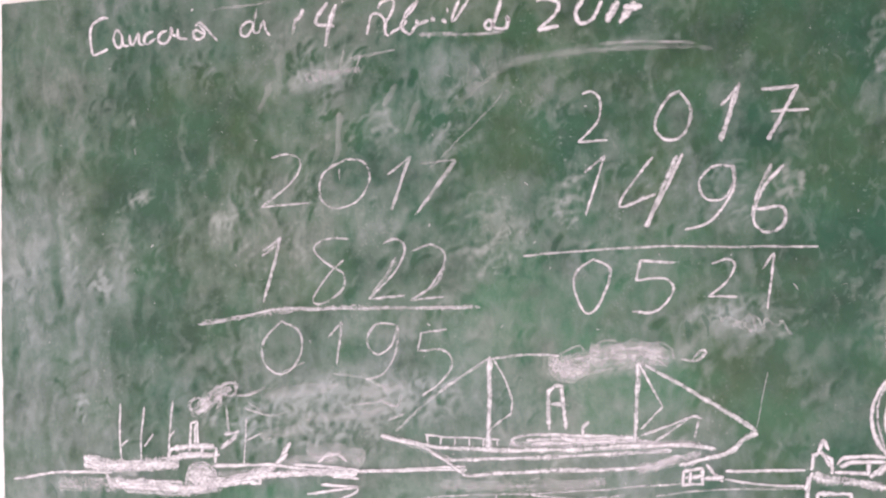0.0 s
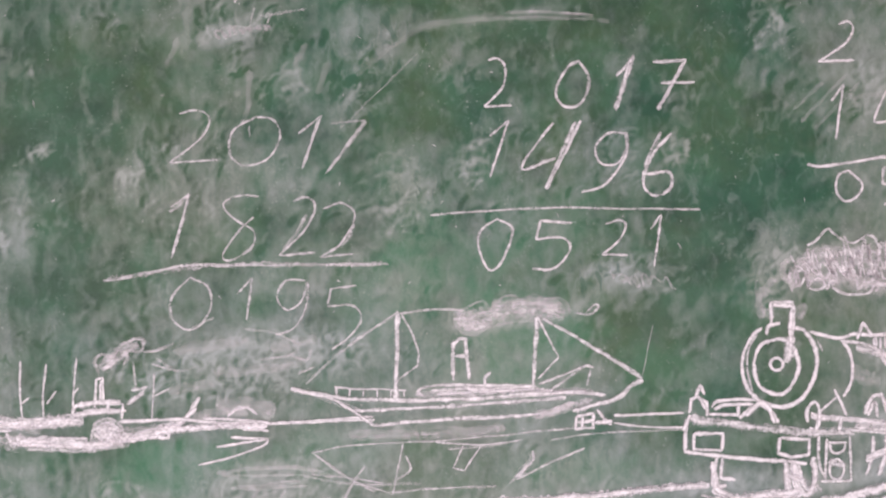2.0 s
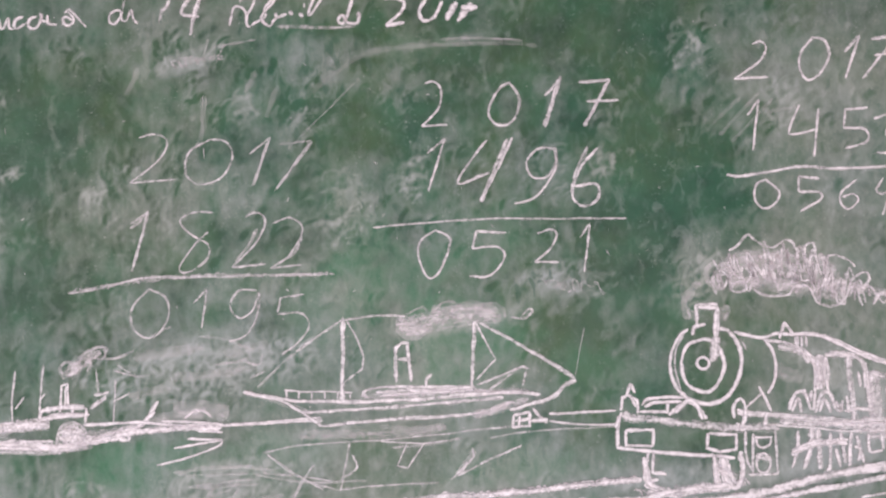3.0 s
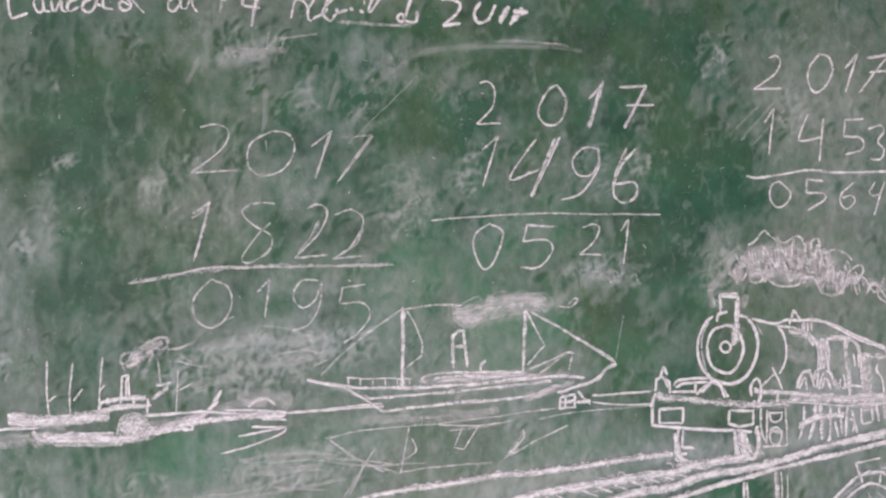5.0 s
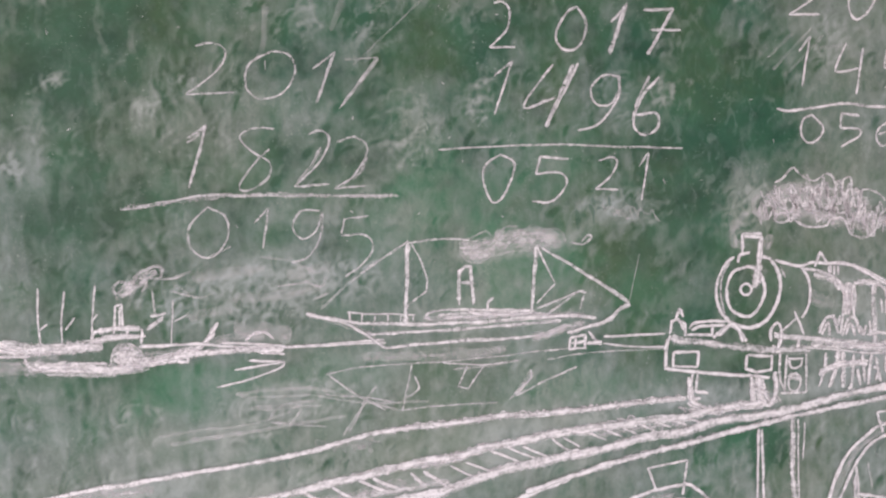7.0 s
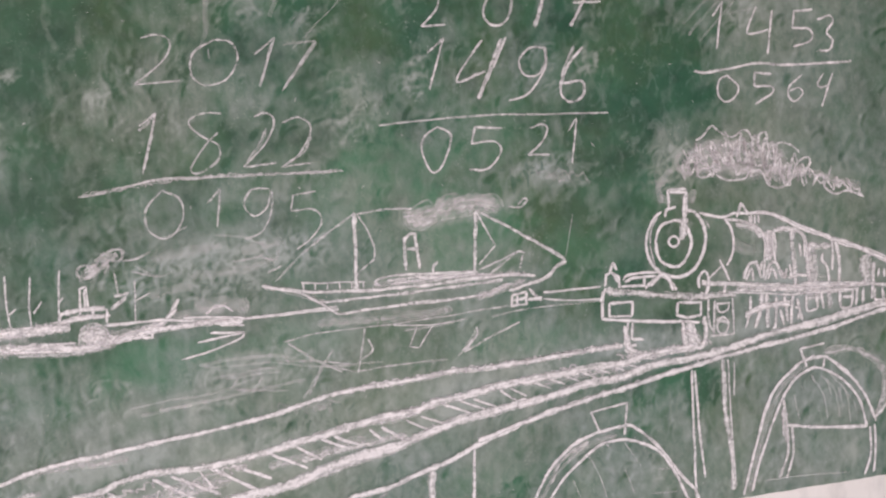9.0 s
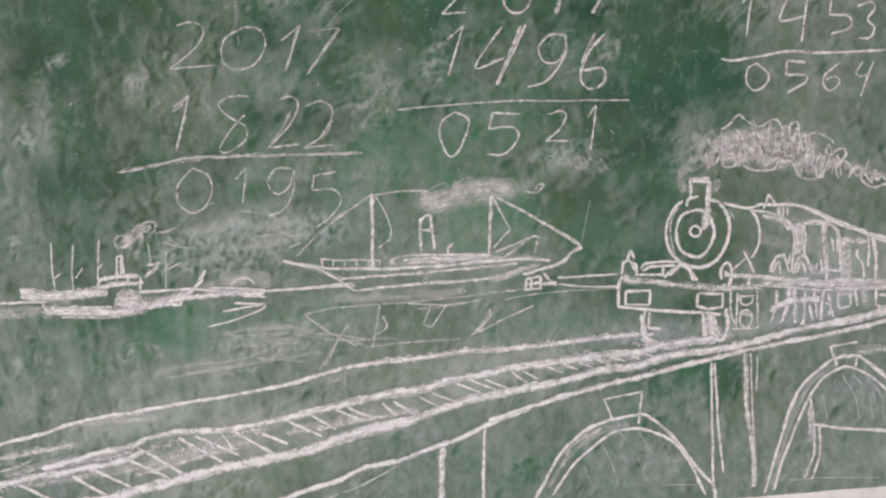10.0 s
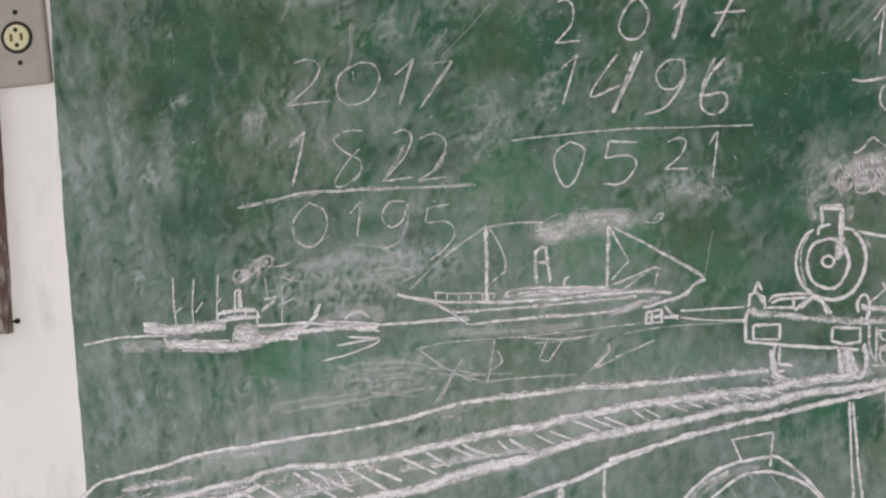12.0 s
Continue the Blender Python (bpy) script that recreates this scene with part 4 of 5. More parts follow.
chalk(sum_two, "rule", 3.2, bow((-110, 1520), (-77, 1521), (-36, 1521), (28, 1520), (109, 1514), (192, 1508)), press=0.65)
chalk(sum_two, "digit", 3.3, bow((-37, 1511), (-55, 1500), (-59, 1480), (-49, 1456), (-34, 1464), (-20, 1498), (-37, 1512)), press=0.75)
chalk(sum_two, "digit", 3.5, straight((47, 1502), (12, 1506), (5, 1486)), bow((5, 1486), (34, 1486), (43, 1473), (24, 1453), (-1, 1454)), press=0.75)
chalk(sum_two, "digit", 3.3, bow((84, 1498), (100, 1502), (107, 1495), (98, 1479), (78, 1464)), straight((78, 1464), (107, 1462)), press=0.75)
chalk(sum_two, "digit", 3.3, straight((135, 1489), (147, 1504), (136, 1448)), press=0.75)
chalk(sum_two, "tick", 3, bow((164, 1472), (169, 1465)), press=0.59)

chalk(sum_two, "downstroke", 7, bow((58, 1614), (39, 1577), (20, 1541)), bow((125, 1681), (114, 1651), (103, 1626)), press=.62)
chalk(sum_two, "downstroke", 5.4, bow((183, 1673), (166, 1645), (151, 1623)), bow((153, 1597), (137, 1570), (129, 1544)), press=.62)
chalk(sum_one, "downstroke", 5, bow((-393, 1541), (-382, 1548), (-371, 1560)), bow((-371, 1560), (-380, 1530), (-390, 1501)), bow((-246, 1529), (-258, 1509), (-273, 1493)), press=.52)
chalk(sum_one, "downstroke", 4.6, bow((-227, 1630), (-237, 1604), (-248, 1579)), bow((-174, 1627), (-198, 1599), (-219, 1574)), bow((-194, 1516), (-204, 1497), (-224, 1486)), press=.46)
chalk(sum_one, "rule", 2.6, bow((-463, 1472), (-417, 1475), (-378, 1478), (-306, 1479), (-239, 1473), (-166, 1470)), press=.5, loops=(1.8, 6))

sum_three = thing("chalk_sum", "small handwritten white chalk subtraction, 2017 minus 1453, on the dusty board", "chalk writing")
chalk(sum_three, "digit", 3.6, bow((364, 1707), (374, 1710), (380, 1702), (370, 1685), (338, 1666)), straight((338, 1666), (380, 1666)), press=.84)
chalk(sum_three, "digit", 4, bow((439, 1710), (424, 1695), (419, 1676), (427, 1659), (443, 1665), (457, 1687), (453, 1706), (437, 1710)), press=.84)
chalk(sum_three, "digit", 4.6, straight((476, 1690), (496, 1708), (475, 1657)), press=.84)
chalk(sum_three, "digit", 4, straight((511, 1703), (544, 1706), (495, 1655)), bow((513, 1683), (545, 1684)), press=.84)
chalk(sum_three, "digit", 3.8, straight((350, 1621), (365, 1639), (352, 1578)), press=.84)
chalk(sum_three, "digit", 3.8, bow((414, 1629), (399, 1600), (403, 1594), (430, 1598)), bow((437, 1623), (426, 1565)), press=.84)
chalk(sum_three, "digit", 3.8, straight((498, 1620), (470, 1619), (466, 1597)), bow((466, 1597), (491, 1594), (493, 1579), (465, 1571)), press=.84)
chalk(sum_three, "digit", 3.8, bow((504, 1605), (523, 1610), (528, 1601), (517, 1588), (526, 1576), (519, 1563), (503, 1564)), press=.84)
chalk(sum_three, "rule", 4.2, bow((317, 1551), (334, 1548), (369, 1551), (411, 1554), (462, 1548), (552, 1546)), press=.84)
chalk(sum_three, "digit", 3.6, bow((364, 1542), (352, 1536), (349, 1518), (359, 1507), (373, 1513), (379, 1526), (364, 1542)), press=.84)
chalk(sum_three, "digit", 3.8, straight((430, 1538), (405, 1542), (403, 1524)), bow((403, 1524), (427, 1522), (429, 1513), (403, 1500)), press=.84)
chalk(sum_three, "digit", 3.2, bow((475, 1534), (455, 1520), (453, 1506), (462, 1499), (474, 1508), (469, 1516), (455, 1513)), press=.84)
chalk(sum_three, "digit", 3.6, bow((508, 1533), (498, 1520), (503, 1514), (516, 1517)), bow((522, 1532), (502, 1488)), press=.84)

horizon = thing("chalk_waterline", "long hand-drawn white chalk waterline behind the ships", "chalk drawing")
chalk(horizon, "line", 3.6, bow((-687, 1314), (-635, 1319), (-612, 1318), (-574, 1316)), press=.9)
chalk(horizon, "line", 3.6, bow((-403, 1304), (-359, 1305), (-298, 1303), (-213, 1303), (-186, 1303)), press=.9)
chalk(horizon, "line", 3.6, bow((-371, 1314), (-322, 1309), (-298, 1303)), press=.9)
chalk(horizon, "line", 3.6, bow((80, 1285), (140, 1283), (159, 1283)), press=.9)
chalk(horizon, "line", 3, bow((79, 1277), (124, 1269), (158, 1266)), press=.8)
chalk(horizon, "line", 3, straight((-342, 1291), (-302, 1287), (-358, 1282)), bow((-302, 1286), (-308, 1280), (-343, 1270), (-379, 1264)), bow((-329, 1299), (-303, 1296)), press=.9)
chalk(horizon, "line", 4, bow((-302, 1304), (-288, 1303), (-240, 1302), (-185, 1300)), press=.75)
chalk(horizon, "line", 3, bow((8, 1263), (54, 1267), (109, 1266), (161, 1264)), press=.5)

steamer = thing("chalk_steamship", "small paddle steamer with three masts drawn in white chalk", "chalk drawing")
chalk(steamer, "hull", 13, bow((-606, 1326), (-574, 1321), (-534, 1321), (-498, 1322)), press=.76)
chalk(steamer, "hull", 5, bow((-605, 1335), (-599, 1328), (-574, 1322)), bow((-580, 1314), (-572, 1302), (-539, 1298)), bow((-462, 1295), (-428, 1306), (-394, 1311), (-373, 1338)), bow((-455, 1296), (-411, 1303), (-377, 1326)), press=.95)
chalk(steamer, "keel", 7, bow((-572, 1302), (-539, 1298), (-487, 1294), (-449, 1297), (-416, 1299)), press=.95)
chalk(steamer, "keel", 4, bow((-569, 1304), (-536, 1304), (-495, 1302)), straight((-418, 1305), (-408, 1304), (-409, 1296), (-418, 1297), (-418, 1305)), press=.9)
chalk(steamer, "deck", 4, bow((-460, 1317), (-420, 1316), (-387, 1314), (-344, 1307), (-316, 1307), (-300, 1304)), bow((-404, 1304), (-371, 1303), (-335, 1304), (-301, 1296)), bow((-344, 1315), (-333, 1322), (-321, 1322), (-312, 1314)), bow((-509, 1326), (-502, 1338), (-455, 1337)), bow((-505, 1329), (-489, 1332), (-452, 1328)), press=.9)
chalk(steamer, "paddle_box", 4, bow((-492, 1298), (-486, 1317), (-472, 1322), (-459, 1313), (-455, 1298)), bow((-486, 1301), (-474, 1317), (-467, 1298)), press=.6)
chalk(steamer, "paddle_box", 20, bow((-485, 1307), (-459, 1305)), press=.72)
chalk(steamer, "paddle_box", 9, bow((-481, 1318), (-465, 1317)), bow((-490, 1297), (-456, 1295)), press=.5)
chalk(steamer, "haze", 8, bow((-561, 1296), (-502, 1290), (-450, 1292)), press=.5)
chalk(steamer, "haze", 12, bow((-460, 1304), (-426, 1307), (-397, 1309)), press=.5)
chalk(steamer, "haze", 12, bow((-381, 1317), (-351, 1320), (-322, 1316)), bow((-573, 1322), (-544, 1312)), press=.36)
chalk(steamer, "haze", 15, bow((-398, 1389), (-354, 1393), (-317, 1397)), bow((-356, 1363), (-306, 1363), (-257, 1370)), bow((-407, 1347), (-357, 1351)), bow((-293, 1384), (-243, 1393)), press=.25)
chalk(steamer, "mast", 2.6, bow((-561, 1390), (-563, 1347), (-562, 1327)), bow((-554, 1350), (-564, 1343)), press=.8)
chalk(steamer, "mast", 2.6, bow((-534, 1385), (-539, 1351), (-540, 1327)), bow((-525, 1355), (-536, 1342)), press=.8)
chalk(steamer, "mast", 2.6, bow((-501, 1390), (-506, 1356), (-509, 1326)), bow((-501, 1357), (-506, 1351)), press=.8)
chalk(steamer, "mast", 2.4, bow((-420, 1367), (-425, 1318)), bow((-405, 1349), (-420, 1342)), bow((-431, 1350), (-444, 1341)), press=.7)
chalk(steamer, "funnel", 3.4, straight((-485, 1334), (-482, 1364), (-475, 1366), (-475, 1337)), bow((-477, 1363), (-479, 1337)), bow((-455, 1337), (-457, 1320)), bow((-471, 1338), (-471, 1326)), press=.9)
chalk(steamer, "smoke", 3, bow((-423, 1390), (-403, 1396)), bow((-417, 1383), (-393, 1368), (-374, 1371)), bow((-322, 1409), (-291, 1403), (-262, 1388)), bow((-378, 1413), (-352, 1423)), press=.35)
chalk(steamer, "smoke", 5, bow((-478, 1371), (-482, 1385), (-471, 1391), (-465, 1380), (-475, 1374)), bow((-466, 1374), (-458, 1393), (-447, 1389), (-452, 1378)), bow((-452, 1384), (-443, 1403), (-429, 1404), (-433, 1392), (-444, 1394)), bow((-469, 1383), (-455, 1398), (-438, 1406)), press=.52)
chalk(steamer, "haze", 15, bow((-477, 1375), (-459, 1388), (-435, 1400)), press=.5)
chalk(steamer, "smoke", 8, bow((-475, 1375), (-456, 1386), (-437, 1399)), press=.5)
chalk(steamer, "smoke", 3.4, bow((-431, 1391), (-413, 1392), (-397, 1399)), bow((-304, 1374), (-279, 1375), (-264, 1381)), bow((-271, 1376), (-254, 1370), (-249, 1382)), bow((-422, 1378), (-394, 1367)), bow((-266, 1355), (-247, 1362)), bow((-441, 1379), (-440, 1353)), press=.5)
chalk(steamer, "smoke", 5, bow((-445, 1350), (-428, 1352)), bow((-451, 1335), (-432, 1347)), bow((-441, 1344), (-446, 1337)), press=.7)
chalk(steamer, "haze", 20, bow((-635, 1305), (-593, 1305), (-558, 1304)), press=.42)
chalk(steamer, "haze", 26, bow((-356, 1326), (-320, 1324), (-292, 1317)), press=.36)
chalk(steamer, "hull", 12, bow((-602, 1332), (-569, 1325), (-534, 1324), (-502, 1323)), press=.76)
chalk(steamer, "keel", 12, bow((-570, 1306), (-530, 1302), (-488, 1295), (-450, 1300)), press=.76)
chalk(steamer, "keel", 8, bow((-450, 1299), (-423, 1302), (-390, 1305), (-351, 1305), (-302, 1302)), press=.8)
chalk(steamer, "paddle_box", 26, bow((-488, 1305), (-460, 1305)), press=.62)
chalk(steamer, "deck", 6, bow((-503, 1337), (-486, 1339), (-457, 1339)), bow((-508, 1327), (-487, 1330), (-458, 1329)), press=.85)

schooner = thing("chalk_sailing_ship", "two-masted sailing steamer drawn in white chalk with smoke and rigging", "chalk drawing")
chalk(schooner, "mast", 6, bow((-153, 1417), (-157, 1364), (-161, 1318)), press=0.77)
chalk(schooner, "mast", 6, bow((1, 1401), (-4, 1362), (-8, 1321)), press=0.77)
chalk(schooner, "sail", 2.8, bow((-150, 1415), (-139, 1393), (-132, 1368)), straight((-132, 1368), (-134, 1356), (-159, 1340)), press=0.68)
chalk(schooner, "sail", 3, bow((2, 1398), (22, 1354)), straight((22, 1354), (-2, 1332)), press=0.77)
chalk(schooner, "stay", 4.4, bow((-153, 1415), (-180, 1399), (-210, 1381)), press=0.60)
chalk(schooner, "stay", 4, bow((-210, 1381), (-229, 1368), (-258, 1344)), press=0.39)
chalk(schooner, "stay", 3.6, bow((-152, 1414), (-121, 1416), (-97, 1415), (-80, 1413)), press=0.65)
chalk(schooner, "stay", 5, bow((8, 1398), (48, 1372), (81, 1349), (114, 1324)), press=0.74)
chalk(schooner, "bowsprit", 6, bow((115, 1322), (101, 1317), (83, 1304), (34, 1293)), press=0.82)
chalk(schooner, "jib", 3.6, bow((-2, 1326), (25, 1334), (54, 1343)), bow((9, 1317), (50, 1343)), straight((50, 1343), (61, 1340)), bow((57, 1338), (52, 1321)), press=0.74)
chalk(schooner, "flag_line", 1.4, bow((130, 1383), (114, 1327)), press=0.47)
chalk(schooner, "funnel", 5, straight((-96, 1337), (-94, 1376), (-88, 1382)), straight((-88, 1382), (-80, 1381), (-79, 1336)), straight((-92, 1363), (-79, 1362)), press=0.82)
chalk(schooner, "hull", 5, bow((-274, 1340), (-247, 1333), (-211, 1325), (-140, 1318), (-81, 1315), (-23, 1315), (35, 1314), (72, 1309)), press=0.82)
chalk(schooner, "hull", 4.6, bow((-274, 1340), (-235, 1328), (-212, 1314), (-186, 1293)), press=0.82)
chalk(schooner, "hull", 5, bow((-186, 1293), (-142, 1294), (-83, 1294), (-24, 1292), (5, 1294), (37, 1302)), press=0.77)
chalk(schooner, "hull", 5, bow((-210, 1310), (-149, 1309), (-50, 1308), (28, 1309)), press=0.74)
chalk(schooner, "hull", 9, bow((-7, 1289), (16, 1295), (37, 1302)), press=0.53)
chalk(schooner, "rail", 2.6, straight((-227, 1338), (-199, 1334), (-148, 1329)), bow((-225, 1339), (-225, 1328)), bow((-210, 1335), (-211, 1327)), bow((-195, 1333), (-196, 1325)), bow((-181, 1332), (-181, 1324)), bow((-165, 1331), (-166, 1323)), bow((-151, 1329), (-151, 1322)), press=0.82)
chalk(schooner, "cabin", 4.4, bow((-136, 1324), (-132, 1330), (-103, 1332), (-56, 1328), (-16, 1324)), bow((-62, 1328), (-60, 1338), (-54, 1343)), bow((-136, 1326), (-132, 1324)), bow((-121, 1327), (-80, 1326), (-28, 1320)), bow((-22, 1324), (12, 1316), (52, 1314)), bow((-116, 1322), (-69, 1322), (-11, 1320), (46, 1312)), bow((-86, 1330), (-74, 1324), (-45, 1324), (-4, 1324)), press=0.82)
chalk(schooner, "smoke", 4, bow((45, 1401), (60, 1399), (71, 1407), (66, 1409), (58, 1402)), press=0.64)
chalk(schooner, "smoke", 26, bow((-88, 1400), (-69, 1399), (-50, 1405)), bow((-49, 1408), (-20, 1410), (10, 1409), (33, 1405)), press=.50)
chalk(schooner, "smoke", 14, bow((-92, 1404), (-57, 1410), (-19, 1415), (29, 1413)), bow((-80, 1391), (-50, 1396)), press=.42)
chalk(schooner, "smoke", 3.4, bow((-93, 1409), (-78, 1415), (-58, 1422), (-50, 1412), (-37, 1424), (-23, 1425), (-13, 1418), (-2, 1426), (11, 1420), (26, 1420), (36, 1412), (38, 1402)), bow((-93, 1401), (-84, 1388), (-69, 1385), (-51, 1393), (-28, 1396), (-2, 1396), (24, 1398)), press=.34)
chalk(schooner, "smoke", 3.2, scrawl(((-90, 1406), (-56, 1416), (-19, 1423), (33, 1414)), ((-86, 1389), (-54, 1392), (-21, 1396), (28, 1398)), 18, 31), press=.2)
chalk(schooner, "haze", 16, bow((-215, 1284), (-158, 1282), (-101, 1278), (-42, 1279)), press=0.35)
chalk(schooner, "haze", 10, bow((-139, 1324), (-81, 1320), (-22, 1318), (58, 1313)), press=0.42)
chalk(schooner, "haze", 12, bow((-10, 1291), (22, 1296), (57, 1305)), press=0.46)
chalk(schooner, "haze", 9, bow((-259, 1337), (-224, 1321), (-200, 1310)), press=0.30)
chalk(schooner, "mirrored_hull", 2.6, bow((-258, 1268), (-214, 1273), (-152, 1272), (-114, 1271), (-58, 1272), (-17, 1273), (48, 1275)), press=0.59)
chalk(schooner, "mirrored_hull", 3, bow((-252, 1265), (-221, 1241), (-190, 1220)), bow((-259, 1245), (-220, 1238), (-181, 1230)), bow((-213, 1231), (-234, 1197)), bow((-170, 1218), (-135, 1219), (-96, 1218), (-56, 1216)), press=0.53)
chalk(schooner, "mirrored_hull", 2.6, bow((-120, 1270), (-74, 1264), (-42, 1265)), straight((-90, 1264), (-102, 1240), (-90, 1236), (-70, 1263)), press=0.68)
chalk(schooner, "mirrored_mast", 3, bow((-156, 1271), (-163, 1244), (-170, 1216)), bow((-154, 1257), (-150, 1241), (-169, 1230)), press=0.62)
chalk(schooner, "haze", 9, bow((-34, 1223), (-17, 1241), (-11, 1250)), press=0.38)
chalk(schooner, "mirrored_mast", 4, bow((-41, 1219), (-12, 1243)), bow((-12, 1243), (-13, 1253)), bow((-33, 1222), (6, 1238), (45, 1251)), bow((-30, 1223), (-20, 1238)), press=0.59)

dinghy = thing("chalk_rowing_boat", "tiny rowing boat scribbled in white chalk at the waterline", "chalk drawing")
chalk(dinghy, "hull", 4, straight((38, 1287), (57, 1289), (56, 1273), (36, 1273), (38, 1287)), bow((61, 1293), (68, 1284), (77, 1275)), bow((39, 1280), (58, 1282)), bow((45, 1286), (44, 1274)), bow((58, 1278), (78, 1279)), press=.95)

loco = thing("chalk_locomotive", "steam locomotive drawn in thick white chalk with billowing smoke", "chalk drawing")
chalk(loco, "boiler", 4.6, bow((254, 1371), (243, 1363), (232, 1347), (228, 1327), (232, 1307), (241, 1293), (254, 1285), (273, 1281), (293, 1288), (308, 1307), (314, 1327), (312, 1347), (303, 1364), (291, 1369)), press=1.03)
chalk(loco, "boiler", 3.6, bow((248, 1366), (237, 1346), (234, 1324), (239, 1299)), bow((315, 1356), (322, 1340)), press=0.65)
chalk(loco, "smokebox_door", 4.2, bow((271, 1358), (252, 1352), (243, 1336), (243, 1318), (250, 1303), (269, 1295), (283, 1303), (293, 1324), (290, 1342), (283, 1354), (269, 1358)), press=1.03)
chalk(loco, "handle", 3.4, bow((275, 1331), (270, 1336), (264, 1335), (261, 1330), (264, 1324), (270, 1323), (275, 1327), (274, 1332)), press=1.03)
chalk(loco, "handle", 11, bow((280, 1330), (284, 1348), (287, 1360)), press=0.86)
chalk(loco, "chimney", 4.8, straight((265, 1376), (266, 1398), (292, 1397)), bow((291, 1396), (290, 1375), (286, 1354)), bow((289, 1390), (285, 1360)), bow((268, 1396), (291, 1394)), bow((259, 1363), (262, 1372), (275, 1375)), press=0.97)
chalk(loco, "boiler", 4.4, bow((308, 1363), (341, 1353), (360, 1357), (380, 1354), (408, 1352), (433, 1339), (463, 1326), (480, 1316), (503, 1305)), press=1.03)
chalk(loco, "boiler", 4, bow((415, 1351), (440, 1338), (465, 1324)), straight((362, 1351), (370, 1369), (380, 1354)), bow((384, 1352), (383, 1340)), bow((394, 1351), (394, 1339)), press=0.97)
chalk(loco, "boiler", 4, bow((345, 1351), (353, 1335), (354, 1315), (351, 1300), (342, 1287)), press=1.03)
chalk(loco, "boiler", 4, bow((343, 1351), (374, 1344), (392, 1330), (401, 1314), (399, 1286), (395, 1263)), press=0.97)
chalk(loco, "boiler", 14, bow((408, 1328), (405, 1287)), press=0.81)
chalk(loco, "boiler", 4, bow((415, 1325), (417, 1309), (414, 1289)), bow((416, 1328), (435, 1325), (450, 1321)), press=0.92)
chalk(loco, "roof", 5.5, bow((461, 1325), (486, 1314), (503, 1305), (526, 1294), (555, 1283), (590, 1267)), press=0.97)
chalk(loco, "roof", 4, bow((555, 1280), (590, 1261)), press=0.92)
chalk(loco, "wheel", 5, bow((366, 1266), (374, 1283), (385, 1285), (392, 1264)), bow((397, 1260), (404, 1279), (415, 1283), (423, 1260)), bow((369, 1264), (378, 1279), (380, 1262)), bow((402, 1261), (409, 1275), (415, 1259)), bow((422, 1272), (427, 1260), (431, 1272)), bow((385, 1289), (391, 1275), (395, 1287)), press=.88)
chalk(loco, "firebox", 4.4, bow((379, 1355), (404, 1352), (424, 1345), (452, 1328), (477, 1315), (502, 1305), (501, 1261)), bow((391, 1334), (402, 1319), (406, 1299)), bow((415, 1325), (412, 1306), (415, 1285)), bow((381, 1351), (382, 1340)), bow((389, 1351), (388, 1338)), press=.95)
chalk(loco, "firebox", 14, bow((407, 1326), (408, 1287)), press=.6)
chalk(loco, "cab", 7, bow((415, 1327), (436, 1327), (454, 1321), (463, 1304), (464, 1242)), press=.92)
chalk(loco, "cab", 20, bow((470, 1304), (471, 1245)), press=.66)
chalk(loco, "cab", 9, bow((442, 1323), (443, 1284), (444, 1244)), bow((468, 1302), (486, 1296), (503, 1296)), press=.72)
chalk(loco, "cab", 4.4, bow((453, 1304), (454, 1286)), bow((461, 1305), (460, 1284)), bow((488, 1287), (486, 1276), (493, 1267), (495, 1239)), bow((432, 1259), (449, 1260), (462, 1258)), bow((436, 1277), (437, 1257)), press=.92)
chalk(loco, "carriage", 6, bow((508, 1301), (512, 1277), (510, 1236)), bow((501, 1303), (515, 1302), (552, 1284), (592, 1260)), bow((566, 1264), (560, 1213)), press=.92)
chalk(loco, "carriage", 24, bow((553, 1276), (554, 1232)), press=.72)
chalk(loco, "carriage", 4, bow((560, 1279), (592, 1263)), bow((574, 1254), (572, 1242)), bow((582, 1253), (582, 1241)), bow((590, 1253), (589, 1240)), press=.9)
chalk(loco, "running_board", 7, bow((398, 1248), (464, 1242), (549, 1235), (590, 1229)), bow((447, 1235), (489, 1232), (540, 1230)), press=.75)
chalk(loco, "undercarriage", 12, bow((492, 1235), (493, 1208)), bow((455, 1228), (480, 1227)), press=.62)
chalk(loco, "undercarriage", 5, bow((458, 1230), (458, 1210), (473, 1210)), bow((473, 1229), (474, 1210)), bow((510, 1230), (510, 1208), (526, 1207), (530, 1229)), bow((538, 1230), (534, 1207)), bow((547, 1230), (544, 1208)), bow((514, 1221), (531, 1220)), bow((566, 1227), (566, 1210), (590, 1209)), bow((577, 1226), (579, 1210)), bow((481, 1233), (483, 1209)), press=.88)
chalk(loco, "undercarriage", 7, bow((391, 1243), (386, 1219), (377, 1196)), bow((397, 1241), (396, 1194)), bow((363, 1213), (384, 1223), (405, 1225), (432, 1226)), press=.84)
chalk(loco, "undercarriage", 5, bow((373, 1241), (371, 1219), (362, 1198)), bow((412, 1236), (408, 1198), (403, 1191)), bow((424, 1235), (427, 1198)), bow((437, 1234), (431, 1194)), bow((443, 1229), (449, 1197)), bow((416, 1216), (420, 1194)), bow((439, 1217), (446, 1213), (442, 1199)), press=.85)
chalk(loco, "running_board", 8, bow((303, 1269), (313, 1266), (350, 1261), (437, 1246), (463, 1246), (527, 1238), (553, 1236)), press=0.81)
chalk(loco, "running_board", 4, bow((343, 1250), (385, 1244), (436, 1235), (471, 1235)), press=0.81)
